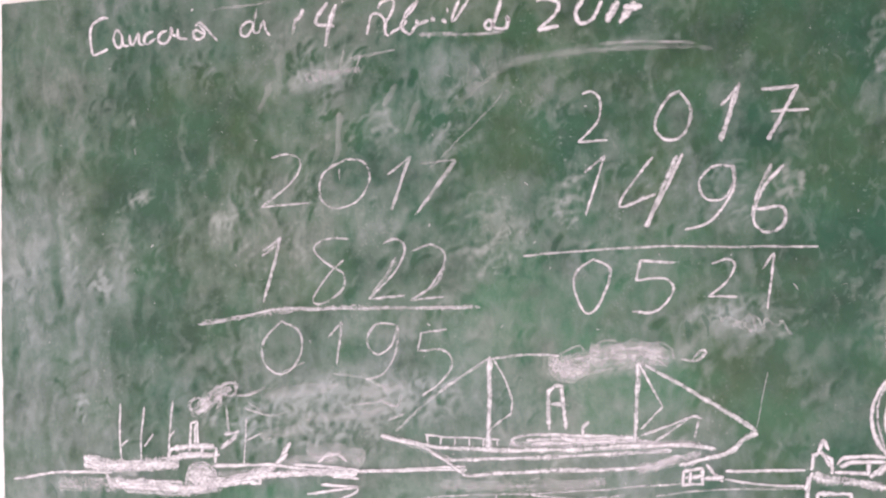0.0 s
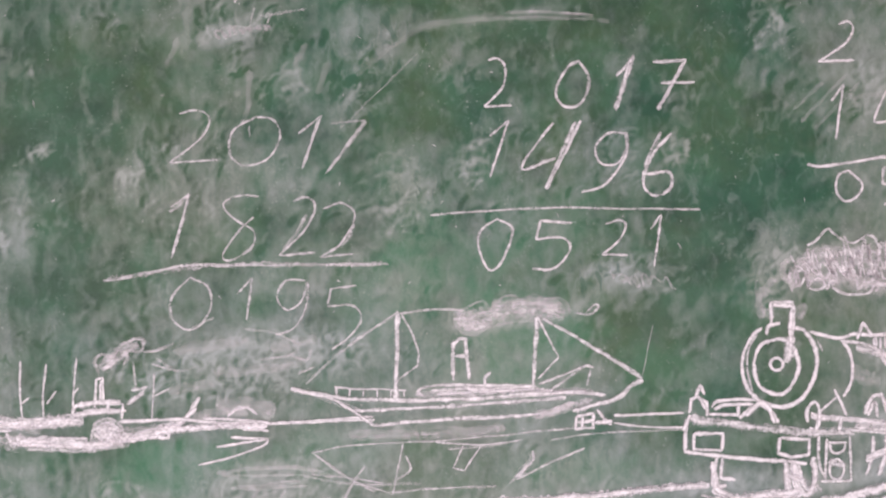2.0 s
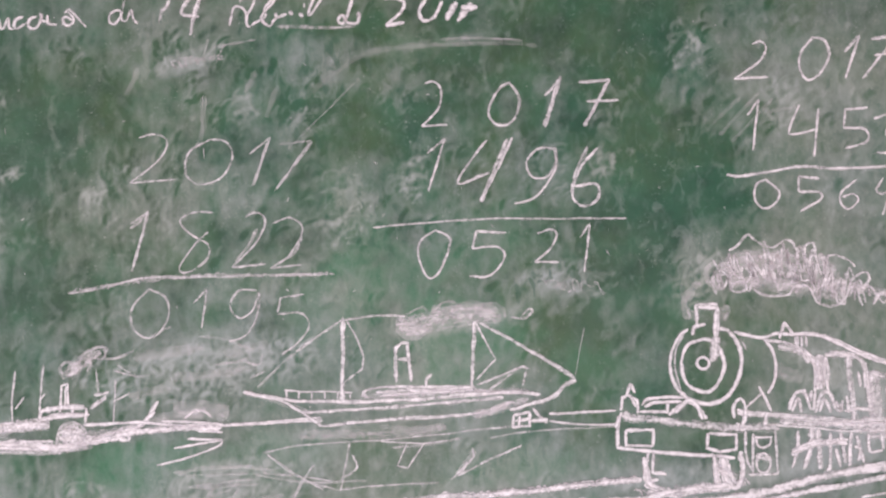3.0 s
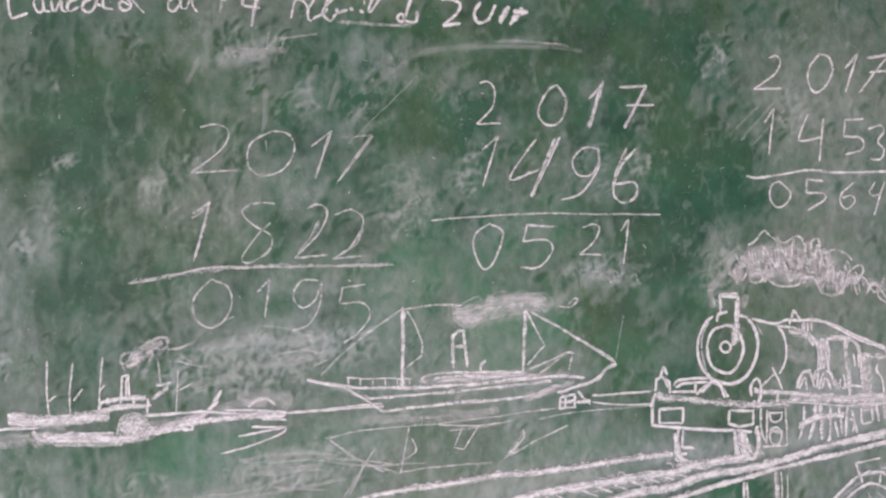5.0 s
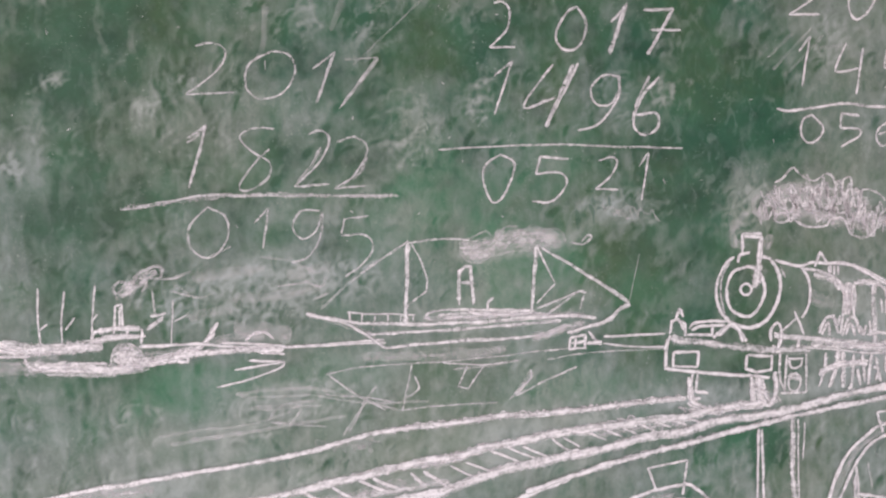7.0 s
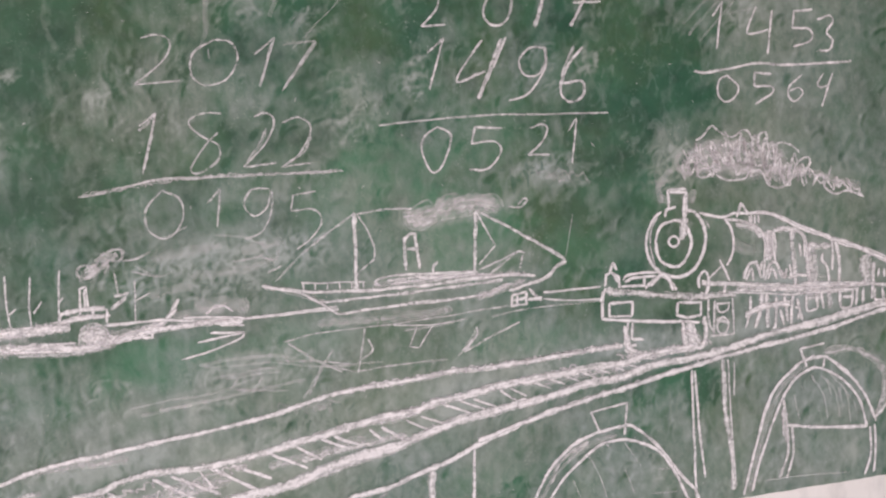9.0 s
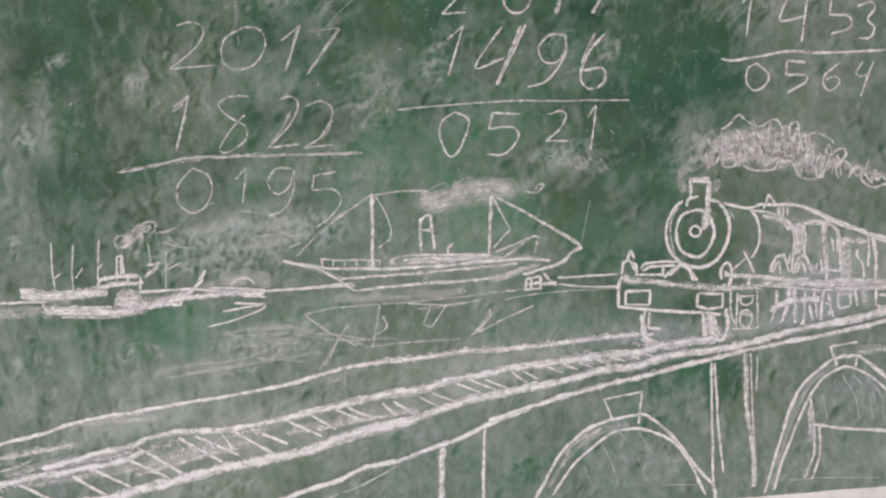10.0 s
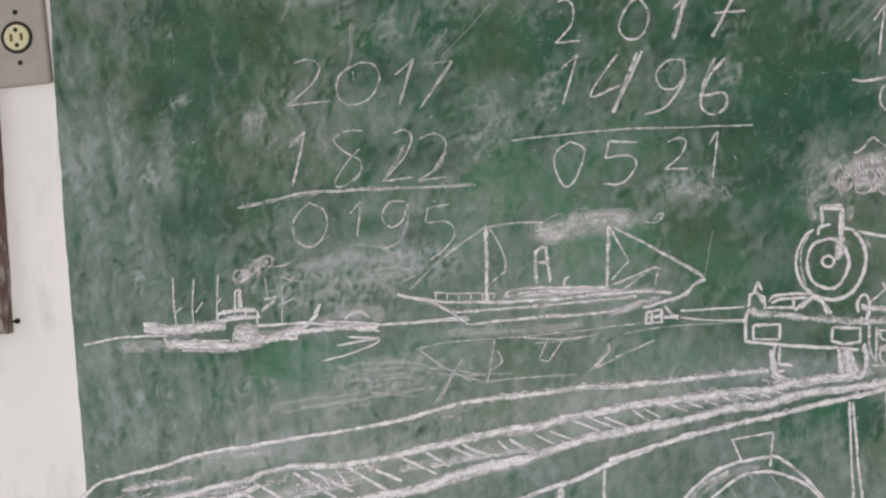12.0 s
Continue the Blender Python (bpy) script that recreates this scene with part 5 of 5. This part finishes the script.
chalk(loco, "rod", 9, bow((364, 1216), (392, 1224), (431, 1222)), press=0.86)
chalk(loco, "buffer", 4, straight((165, 1282), (168, 1297), (175, 1299), (185, 1292), (185, 1277)), bow((173, 1300), (179, 1311), (183, 1301)), bow((178, 1298), (183, 1285)), press=1.03)
chalk(loco, "buffer", 4, bow((299, 1262), (299, 1275), (308, 1284), (313, 1273), (307, 1251), (300, 1256)), bow((303, 1272), (309, 1268)), bow((313, 1273), (311, 1256)), press=1.03)
chalk(loco, "bracket", 4, bow((190, 1286), (198, 1293), (223, 1293), (241, 1291)), bow((187, 1279), (221, 1276)), bow((222, 1290), (219, 1274)), bow((193, 1284), (206, 1288), (238, 1287)), press=0.97)
chalk(loco, "coupling", 5, bow((221, 1272), (246, 1286), (266, 1264)), bow((229, 1274), (245, 1287), (254, 1282), (261, 1264)), press=0.97)
chalk(loco, "bracket", 4, bow((314, 1273), (335, 1288)), bow((335, 1288), (332, 1297)), bow((334, 1291), (344, 1266)), bow((338, 1265), (333, 1246)), press=0.92)
chalk(loco, "buffer_beam", 10, bow((165, 1276), (238, 1261), (303, 1250), (351, 1246)), press=0.70)
chalk(loco, "buffer_beam", 4.4, straight((161, 1276), (157, 1239), (217, 1228), (295, 1216)), bow((165, 1280), (157, 1262)), press=1.03)
chalk(loco, "lamp_plate", 4, straight((169, 1259), (167, 1241), (199, 1238), (201, 1256), (169, 1259)), press=1.03)
chalk(loco, "lamp_plate", 4, straight((267, 1246), (265, 1246), (263, 1230), (278, 1224), (297, 1226), (299, 1243), (267, 1247)), press=1.03)
chalk(loco, "axle_box", 3.6, bow((322, 1238), (324, 1228), (331, 1225), (338, 1228), (340, 1235)), bow((320, 1237), (342, 1236)), press=0.92)
chalk(loco, "axle_box", 3.6, bow((329, 1219), (322, 1214), (320, 1207), (322, 1198), (330, 1195), (336, 1202), (336, 1212), (329, 1219)), press=0.92)
chalk(loco, "axle_box", 4, bow((310, 1245), (309, 1214), (315, 1196)), bow((319, 1242), (315, 1196)), bow((346, 1242), (344, 1192)), bow((309, 1195), (344, 1193)), press=0.81)
chalk(loco, "guard", 5, bow((192, 1230), (187, 1210), (188, 1198), (202, 1198)), straight((199, 1229), (196, 1207), (212, 1203)), press=0.92)
chalk(loco, "guard", 5, bow((271, 1219), (269, 1187)), bow((277, 1218), (279, 1191), (287, 1183)), bow((285, 1215), (288, 1196), (297, 1186), (303, 1207), (298, 1215)), press=0.92)
chalk(loco, "haze", 26, bow((299, 1437), (329, 1447), (367, 1440), (405, 1428), (442, 1411)), bow((308, 1423), (358, 1417), (403, 1409), (441, 1398)), press=.4)
chalk(loco, "haze", 16, bow((297, 1434), (318, 1450), (360, 1453), (402, 1444), (439, 1428)), press=0.43)
chalk(loco, "smoke", 5, scrawl(((285, 1438), (300, 1455), (330, 1471), (361, 1466), (391, 1460), (421, 1447), (455, 1436), (474, 1418)), ((288, 1410), (308, 1412), (334, 1409), (364, 1402), (395, 1403), (418, 1389), (449, 1385), (472, 1385)), 14, 77), press=.7)
chalk(loco, "smoke", 4, scrawl(((285, 1438), (300, 1455), (330, 1471), (361, 1466), (391, 1460), (421, 1447), (455, 1436), (474, 1418)), ((288, 1410), (308, 1412), (334, 1409), (364, 1402), (395, 1403), (418, 1389), (449, 1385), (472, 1385)), 11, 5), press=.7)
chalk(loco, "smoke", 3.4, scrawl(((282, 1432), (307, 1456), (338, 1468), (368, 1464), (402, 1458), (436, 1443), (463, 1431)), ((292, 1412), (320, 1422), (350, 1415), (381, 1417), (407, 1411), (433, 1393), (461, 1391)), 11, 8), press=.72)
chalk(loco, "smoke", 3.4, scrawl(((466, 1417), (484, 1400), (508, 1403), (533, 1384), (557, 1370)), ((466, 1383), (479, 1380), (503, 1375), (532, 1363), (556, 1352)), 10, 13), press=.85)
chalk(loco, "smoke", 4.2, bow((310, 1412), (319, 1410), (328, 1414), (323, 1422), (313, 1419), (310, 1413)), bow((336, 1411), (353, 1403), (377, 1402), (385, 1410), (402, 1410), (412, 1390), (433, 1385), (448, 1396), (456, 1413), (474, 1422), (477, 1411), (463, 1398), (466, 1382)), bow((479, 1381), (490, 1395), (502, 1390), (509, 1406)), bow((496, 1378), (512, 1367), (532, 1369), (557, 1358)), press=.74)
chalk(loco, "smoke", 4, bow((311, 1460), (322, 1465), (335, 1477), (344, 1470), (363, 1460), (381, 1467), (391, 1459), (393, 1442), (386, 1425)), bow((402, 1445), (403, 1458), (413, 1462), (415, 1451), (408, 1443)), bow((421, 1442), (436, 1445), (455, 1437), (462, 1429)), bow((291, 1409), (286, 1425), (295, 1437), (291, 1451)), press=.7)
chalk(loco, "plate", 24, bow((351, 1314), (386, 1302)), press=.3)
chalk(loco, "guard", 7, bow((271, 1221), (272, 1184)), bow((280, 1217), (283, 1192), (293, 1181), (302, 1197), (302, 1223)), bow((187, 1226), (190, 1197), (209, 1186)), press=.92)
chalk(loco, "haze", 14, bow((308, 1422), (366, 1417), (407, 1408), (450, 1407)), bow((255, 1382), (253, 1405), (271, 1426)), bow((297, 1377), (302, 1396)), bow((450, 1407), (492, 1395), (552, 1373)), press=0.39)
chalk(loco, "smoke", 9, bow((287, 1420), (281, 1436), (290, 1448)), press=0.43)
chalk(loco, "plate", 11, bow((359, 1343), (384, 1335), (395, 1320)), press=0.65)
chalk(loco, "plate", 10, bow((352, 1253), (402, 1247), (454, 1240), (524, 1231)), press=0.65)
chalk(loco, "plate", 10, bow((271, 1208), (296, 1192)), bow((189, 1215), (191, 1196)), bow((319, 1216), (339, 1210)), press=0.59)

railway = thing("chalk_railway", "curving railway track drawn in heavy white chalk with hatched sleepers", "chalk drawing")
chalk(railway, "rail", 5.2, bow((-712, 1113), (-693, 1128), (-677, 1135), (-643, 1141), (-601, 1147), (-576, 1154), (-527, 1161), (-472, 1164), (-409, 1170), (-364, 1172), (-298, 1178), (-254, 1185)), press=0.97)
chalk(railway, "rail", 6.5, bow((-257, 1185), (-210, 1194), (-177, 1196), (-137, 1197), (-90, 1198), (-53, 1200), (-14, 1198), (48, 1198), (123, 1200), (182, 1200)), press=0.86)
chalk(railway, "rail", 8.5, bow((-714, 1078), (-683, 1087), (-645, 1089), (-607, 1093), (-572, 1095), (-534, 1098), (-499, 1103), (-476, 1113)), press=0.95)
chalk(railway, "rail", 8, bow((-606, 1102), (-563, 1109), (-539, 1115), (-494, 1119), (-469, 1128), (-424, 1132), (-372, 1129), (-332, 1132), (-295, 1135)), press=0.89)
chalk(railway, "rail", 10, bow((-300, 1134), (-258, 1141), (-222, 1145), (-185, 1151), (-141, 1156), (-105, 1157), (-75, 1164), (-38, 1166), (-2, 1171), (46, 1174)), press=0.89)
chalk(railway, "rail", 10, bow((33, 1173), (80, 1174), (138, 1177), (187, 1177), (221, 1184), (287, 1184)), press=0.89)
chalk(railway, "rail", 12, bow((-582, 1047), (-560, 1052), (-518, 1055), (-483, 1062), (-447, 1068), (-413, 1073), (-377, 1079), (-343, 1082), (-300, 1086), (-263, 1091), (-226, 1101), (-189, 1109), (-152, 1113), (-130, 1116)), press=1.03)
chalk(railway, "rail", 10.5, bow((-134, 1115), (-92, 1126), (-59, 1134), (-19, 1138), (44, 1146)), press=0.92)
chalk(railway, "rail", 10, bow((30, 1142), (77, 1148), (129, 1157), (177, 1158), (218, 1167), (267, 1169), (318, 1172), (384, 1183), (432, 1188), (483, 1192), (524, 1199), (584, 1204)), press=0.95)
chalk(railway, "rail", 6.5, bow((-365, 1012), (-313, 1027), (-268, 1038), (-231, 1046), (-194, 1059), (-149, 1064), (-112, 1074), (-71, 1084), (-33, 1098), (-7, 1106), (29, 1115)), press=0.99)
chalk(railway, "rail", 6.5, bow((-27, 1105), (31, 1118), (75, 1126), (135, 1137), (183, 1143), (241, 1152), (274, 1156), (325, 1164), (367, 1168), (431, 1174), (500, 1182), (542, 1190), (583, 1196)), press=0.97)
chalk(railway, "rail", 4, bow((-252, 1021), (-203, 1035), (-150, 1057)), press=0.59)
chalk(railway, "rail", 8, bow((185, 1193), (220, 1178), (253, 1181), (286, 1179)), press=0.65)
chalk(railway, "drag", 2.8, bow((-188, 1195), (-137, 1197), (-90, 1198), (-53, 1200), (-14, 1198), (48, 1198), (123, 1200), (182, 1200)), press=0.86, loops=(3.4, 4))
chalk(railway, "drag", 3, bow((-138, 1156), (-105, 1157), (-75, 1164), (-38, 1166), (-2, 1171), (46, 1174), (114, 1180)), press=0.76, loops=(4, 5))
chalk(railway, "drag", 3, bow((-127, 1117), (-92, 1126), (-59, 1134), (-19, 1138), (44, 1146)), press=0.76, loops=(4, 5))
chalk(railway, "drag", 3, bow((30, 1142), (77, 1148), (129, 1157), (177, 1158), (218, 1167)), press=0.76, loops=(3.6, 5))
chalk(railway, "drag", 2.4, bow((15, 1113), (75, 1126), (135, 1137), (183, 1143), (241, 1152), (325, 1164)), press=0.76, loops=(2.8, 4))
chalk(railway, "drag", 2.6, bow((172, 1188), (204, 1179), (237, 1182), (283, 1185), (312, 1186)), press=0.81, loops=(4, 6))
chalk(railway, "drag", 2.6, bow((-606, 1100), (-563, 1109), (-529, 1110), (-490, 1118)), press=0.65, loops=(4, 6))
chalk(railway, "drag", 2.6, bow((-261, 1139), (-215, 1146), (-169, 1152)), press=0.65, loops=(4, 7))
chalk(railway, "ballast", 9, bow((-676, 1084), (-630, 1090), (-568, 1104), (-507, 1109)), press=0.49)
chalk(railway, "ballast", 12, bow((-231, 1142), (-184, 1150), (-139, 1152), (-108, 1153)), press=0.43)
chalk(railway, "ballast", 10, bow((-274, 1088), (-235, 1094), (-189, 1102), (-135, 1110)), press=0.49)
chalk(railway, "ballast", 14, bow((-631, 1081), (-570, 1086), (-494, 1090), (-417, 1100), (-340, 1108)), bow((-294, 1115), (-232, 1123), (-171, 1131)), press=0.45)
chalk(railway, "ballast", 12, bow((-562, 1155), (-517, 1155), (-456, 1153)), bow((-649, 1121), (-603, 1128)), press=0.43)
chalk(railway, "ballast", 12, bow((67, 1165), (130, 1169), (187, 1169)), press=0.45)
chalk(railway, "ballast", 4, bow((-699, 1098), (-681, 1106), (-656, 1113)), bow((-662, 1103), (-643, 1107), (-618, 1114)), press=0.65)
chalk(railway, "sleeper", 4.6, bow((-671, 1072), (-642, 1058)), bow((-645, 1088), (-591, 1054)), bow((-571, 1088), (-525, 1053)), bow((-551, 1098), (-496, 1064)), bow((-500, 1103), (-447, 1071)), bow((-474, 1110), (-428, 1074)), bow((-432, 1124), (-377, 1085)), bow((-410, 1124), (-355, 1092)), bow((-362, 1126), (-311, 1090)), bow((-337, 1125), (-292, 1100)), press=0.99)
chalk(railway, "sleeper", 4.4, bow((-289, 1131), (-247, 1106)), bow((-257, 1135), (-228, 1114)), bow((-226, 1140), (-195, 1122)), bow((-210, 1140), (-175, 1122)), bow((-165, 1142), (-147, 1123)), bow((-150, 1142), (-122, 1122)), press=0.97)
chalk(railway, "sleeper", 3.4, bow((-117, 1146), (-86, 1127)), bow((-98, 1148), (-67, 1134)), bow((-70, 1160), (-33, 1142)), bow((-46, 1160), (-13, 1144)), bow((-28, 1160), (3, 1144)), bow((9, 1166), (31, 1148)), bow((23, 1166), (44, 1153)), bow((-399, 1120), (-386, 1104)), bow((-376, 1123), (-363, 1102)), bow((-372, 1134), (-358, 1121)), press=0.92)
chalk(railway, "sleeper", 3, bow((52, 1171), (78, 1157)), bow((72, 1173), (98, 1160)), bow((92, 1174), (118, 1161)), bow((115, 1176), (142, 1162)), bow((135, 1177), (162, 1165)), bow((155, 1178), (182, 1166)), bow((172, 1179), (199, 1168)), bow((188, 1186), (228, 1174)), press=0.86)

chalk(railway, "ballast", 9, bow((-176, 1150), (-131, 1155), (-78, 1158)), bow((-657, 1120), (-614, 1124), (-557, 1129)), bow((-253, 1116), (-186, 1123), (-119, 1128)), bow((-491, 1080), (-424, 1093), (-357, 1103)), press=.6)
chalk(railway, "ballast", 16, bow((-653, 1097), (-610, 1105), (-552, 1109)), bow((-154, 1150), (-101, 1155)), press=.4)
chalk(railway, "drag", 3, bow((-662, 1079), (-618, 1091), (-568, 1096), (-502, 1108), (-429, 1118)), bow((-445, 1102), (-371, 1115), (-319, 1123)), press=.7, loops=(4, 7))

ghosts = thing("chalk_ghost_marks", "half-erased chalk scribbles and finger smudges on the board", "chalk marks")
chalk(ghosts, "scribble", 8, bow((-181, 1678), (-149, 1703), (-111, 1724), (-74, 1733), (-14, 1732), (69, 1731)), press=0.17)
chalk(ghosts, "scribble", 3.4, bow((-203, 1621), (-158, 1660), (-113, 1699)), press=0.22)
chalk(ghosts, "scribble", 5, bow((-26, 1734), (22, 1732), (74, 1728), (103, 1723)), press=0.2)
chalk(ghosts, "scribble", 4, bow((-432, 1818), (-367, 1821)), bow((-282, 1749), (-232, 1754)), bow((-13, 1739), (34, 1738), (86, 1731)), press=0.34)
chalk(ghosts, "scribble", 4, bow((-334, 1729), (-308, 1736), (-271, 1735)), press=0.41, loops=(5, 9))
chalk(ghosts, "scribble", 9, bow((-298, 1691), (-301, 1654), (-309, 1629)), bow((-234, 1716), (-248, 1693)), bow((-211, 1696), (-226, 1660)), bow((-372, 1729), (-387, 1699)), press=0.23)
chalk(ghosts, "scribble", 3, bow((83, 1444), (108, 1434), (136, 1435), (158, 1425)), press=0.34, loops=(6, 12))
chalk(ghosts, "scribble", 4, bow((-446, 1214), (-399, 1217), (-346, 1218), (-297, 1229)), bow((-355, 1251), (-275, 1246)), bow((-331, 1233), (-263, 1233)), press=0.29)
chalk(ghosts, "scribble", 3, bow((-275, 1189), (-241, 1180), (-206, 1178)), press=0.33, loops=(5, 10))
chalk(ghosts, "scribble", 3, bow((-227, 1181), (-198, 1187)), press=0.33, loops=(4, 9))
chalk(ghosts, "scribble", 4, bow((264, 1393), (253, 1405), (251, 1420)), press=0.29, loops=(8, 12))
chalk(ghosts, "scribble", 5, bow((301, 1254), (343, 1252), (394, 1248), (454, 1240)), bow((359, 1340), (384, 1333)), bow((404, 1272), (456, 1261), (490, 1253)), press=0.33)
chalk(ghosts, "scribble", 6, bow((306, 1614), (342, 1643)), bow((313, 1599), (367, 1649)), bow((329, 1590), (383, 1641)), bow((373, 1622), (416, 1628)), press=0.23)
chalk(ghosts, "scribble", 2.4, bow((-531, 1670), (-530, 1663)), bow((-302, 1629), (-301, 1616)), bow((-270, 1751), (-280, 1730)), bow((-288, 1759), (-296, 1735)), press=0.41)

chalk(ghosts, "scribble", 6, bow((-360, 1253), (-320, 1256), (-269, 1253), (-237, 1241)), bow((-412, 1207), (-346, 1210), (-288, 1214), (-236, 1218)), bow((-344, 1236), (-285, 1236)), bow((-434, 1204), (-375, 1207)), press=.3)
chalk(ghosts, "scribble", 3.4, bow((-253, 1267), (-214, 1235), (-170, 1217)), bow((-241, 1194), (-214, 1231), (-199, 1250)), bow((-270, 1245), (-213, 1231), (-139, 1226)), bow((-331, 1214), (-307, 1237), (-270, 1239)), bow((-302, 1211), (-286, 1230)), bow((-107, 1261), (-62, 1262), (-24, 1266)), bow((-323, 1219), (-259, 1207)), press=.42)

viaduct = thing("chalk_viaduct", "arched stone viaduct outlined in white chalk below the railway", "chalk drawing")
chalk(viaduct, "post", 10, bow((-91, 1075), (-99, 1003)), press=.85)
chalk(viaduct, "post", 4.6, bow((-33, 1094), (-44, 993)), press=.95)
chalk(viaduct, "post", 4, bow((278, 1152), (274, 1078), (269, 975)), bow((282, 1151), (282, 1057), (285, 1000)), press=.9)
chalk(viaduct, "post", 9, bow((325, 1164), (323, 1090), (327, 1029), (326, 975)), press=.75)
chalk(viaduct, "post", 3, bow((332, 1159), (330, 1069), (329, 980)), bow((341, 1154), (337, 1107)), press=.8)
chalk(viaduct, "arch", 5, bow((26, 991), (42, 1015), (58, 1040), (76, 1060), (113, 1083), (170, 1091), (190, 1085), (217, 1060), (246, 1015), (270, 983), (270, 962)), press=.95)
chalk(viaduct, "arch", 4.4, bow((50, 994), (63, 1011), (85, 1036), (119, 1061), (148, 1073), (181, 1070), (216, 1052), (238, 1021), (258, 972)), press=.95)
chalk(viaduct, "arch", 9, bow((349, 966), (368, 1025), (404, 1099), (447, 1132)), bow((47, 1007), (75, 1044), (117, 1072), (162, 1082)), press=.36)
chalk(viaduct, "arch", 9, bow((66, 1034), (80, 1057), (122, 1079)), press=.55)
chalk(viaduct, "keystone", 3.6, straight((138, 1089), (129, 1117), (181, 1122), (173, 1079)), press=.85)
chalk(viaduct, "joint", 2, bow((133, 1082), (154, 1063)), bow((119, 1061), (133, 1030), (141, 997)), bow((172, 1069), (193, 1032)), bow((96, 1029), (104, 1003)), bow((169, 1033), (180, 998)), bow((203, 992), (244, 988)), bow((214, 1024), (239, 1021)), press=.5)
chalk(viaduct, "arch", 5, bow((340, 965), (361, 1023), (393, 1099), (439, 1136), (461, 1141), (483, 1139), (513, 1112), (537, 1080), (550, 1047), (553, 1036)), press=.95)
chalk(viaduct, "arch", 4.4, bow((353, 968), (373, 1021), (415, 1099), (451, 1126), (473, 1125), (503, 1105), (528, 1074), (538, 1031)), bow((543, 1030), (542, 993), (530, 961)), bow((551, 1032), (549, 991), (544, 963)), press=.95)
chalk(viaduct, "keystone", 4, straight((450, 1130), (443, 1157), (480, 1160)), bow((479, 1140), (476, 1126)), bow((446, 1138), (464, 1145)), press=.85)
chalk(viaduct, "sill", 5, bow((415, 1052), (474, 1040), (538, 1031)), press=.95)
chalk(viaduct, "jamb", 5, bow((410, 1094), (413, 1055), (412, 1015), (396, 981)), bow((410, 1079), (407, 1039)), bow((421, 1049), (420, 1013), (407, 977)), press=.75)
chalk(viaduct, "joint", 3, bow((471, 1115), (491, 1091), (497, 1049)), bow((487, 1115), (509, 1084), (512, 1042)), bow((457, 1114), (473, 1086), (477, 1052)), bow((501, 1098), (521, 1066), (523, 1041)), bow((372, 980), (433, 977), (505, 969)), bow((427, 1095), (433, 1059)), bow((457, 1119), (461, 1105)), bow((439, 1107), (443, 1098)), bow((479, 1109), (486, 1084)), bow((496, 1098), (503, 1065)), press=.36)
chalk(viaduct, "cloud", 13, bow((479, 1148), (524, 1146), (563, 1121), (573, 1086), (553, 1044)), press=.5)
chalk(viaduct, "cloud", 5, bow((553, 1042), (575, 1061)), press=.95)

chalk(viaduct, "jamb", 12, bow((409, 1076), (410, 1052), (411, 1029)), press=.5)

# stray dots and scratches of chalk on the board
specks = thing("chalk_specks", "scattered white chalk specks and scratches on the board", "chalk marks")
tagged(specks, kind="stuff")
rng = random.Random(12)
marks = []
for _ in range(200):
    x, z = rng.uniform(-690, 760), rng.uniform(980, 1860)
    a, size = rng.uniform(0, math.pi), rng.choice((0.8, 1.0, 1.4, 2.4, 4.5))
    marks.append(straight((x, z), (x + size * math.cos(a), z + size * math.sin(a))))
chalk(specks, "speck", 1.7, *marks, press=0.62)


# each drawing's own origin lies at its foot
for ob in drawn:
    pts = [v.co for part in ob.children for v in part.data.vertices]
    foot = Vector(((min(p.x for p in pts) + max(p.x for p in pts)) / 2, 0.0, min(p.z for p in pts)))
    ob.location = foot
    for part in ob.children:
        part.data.transform(Matrix.Translation(-foot))
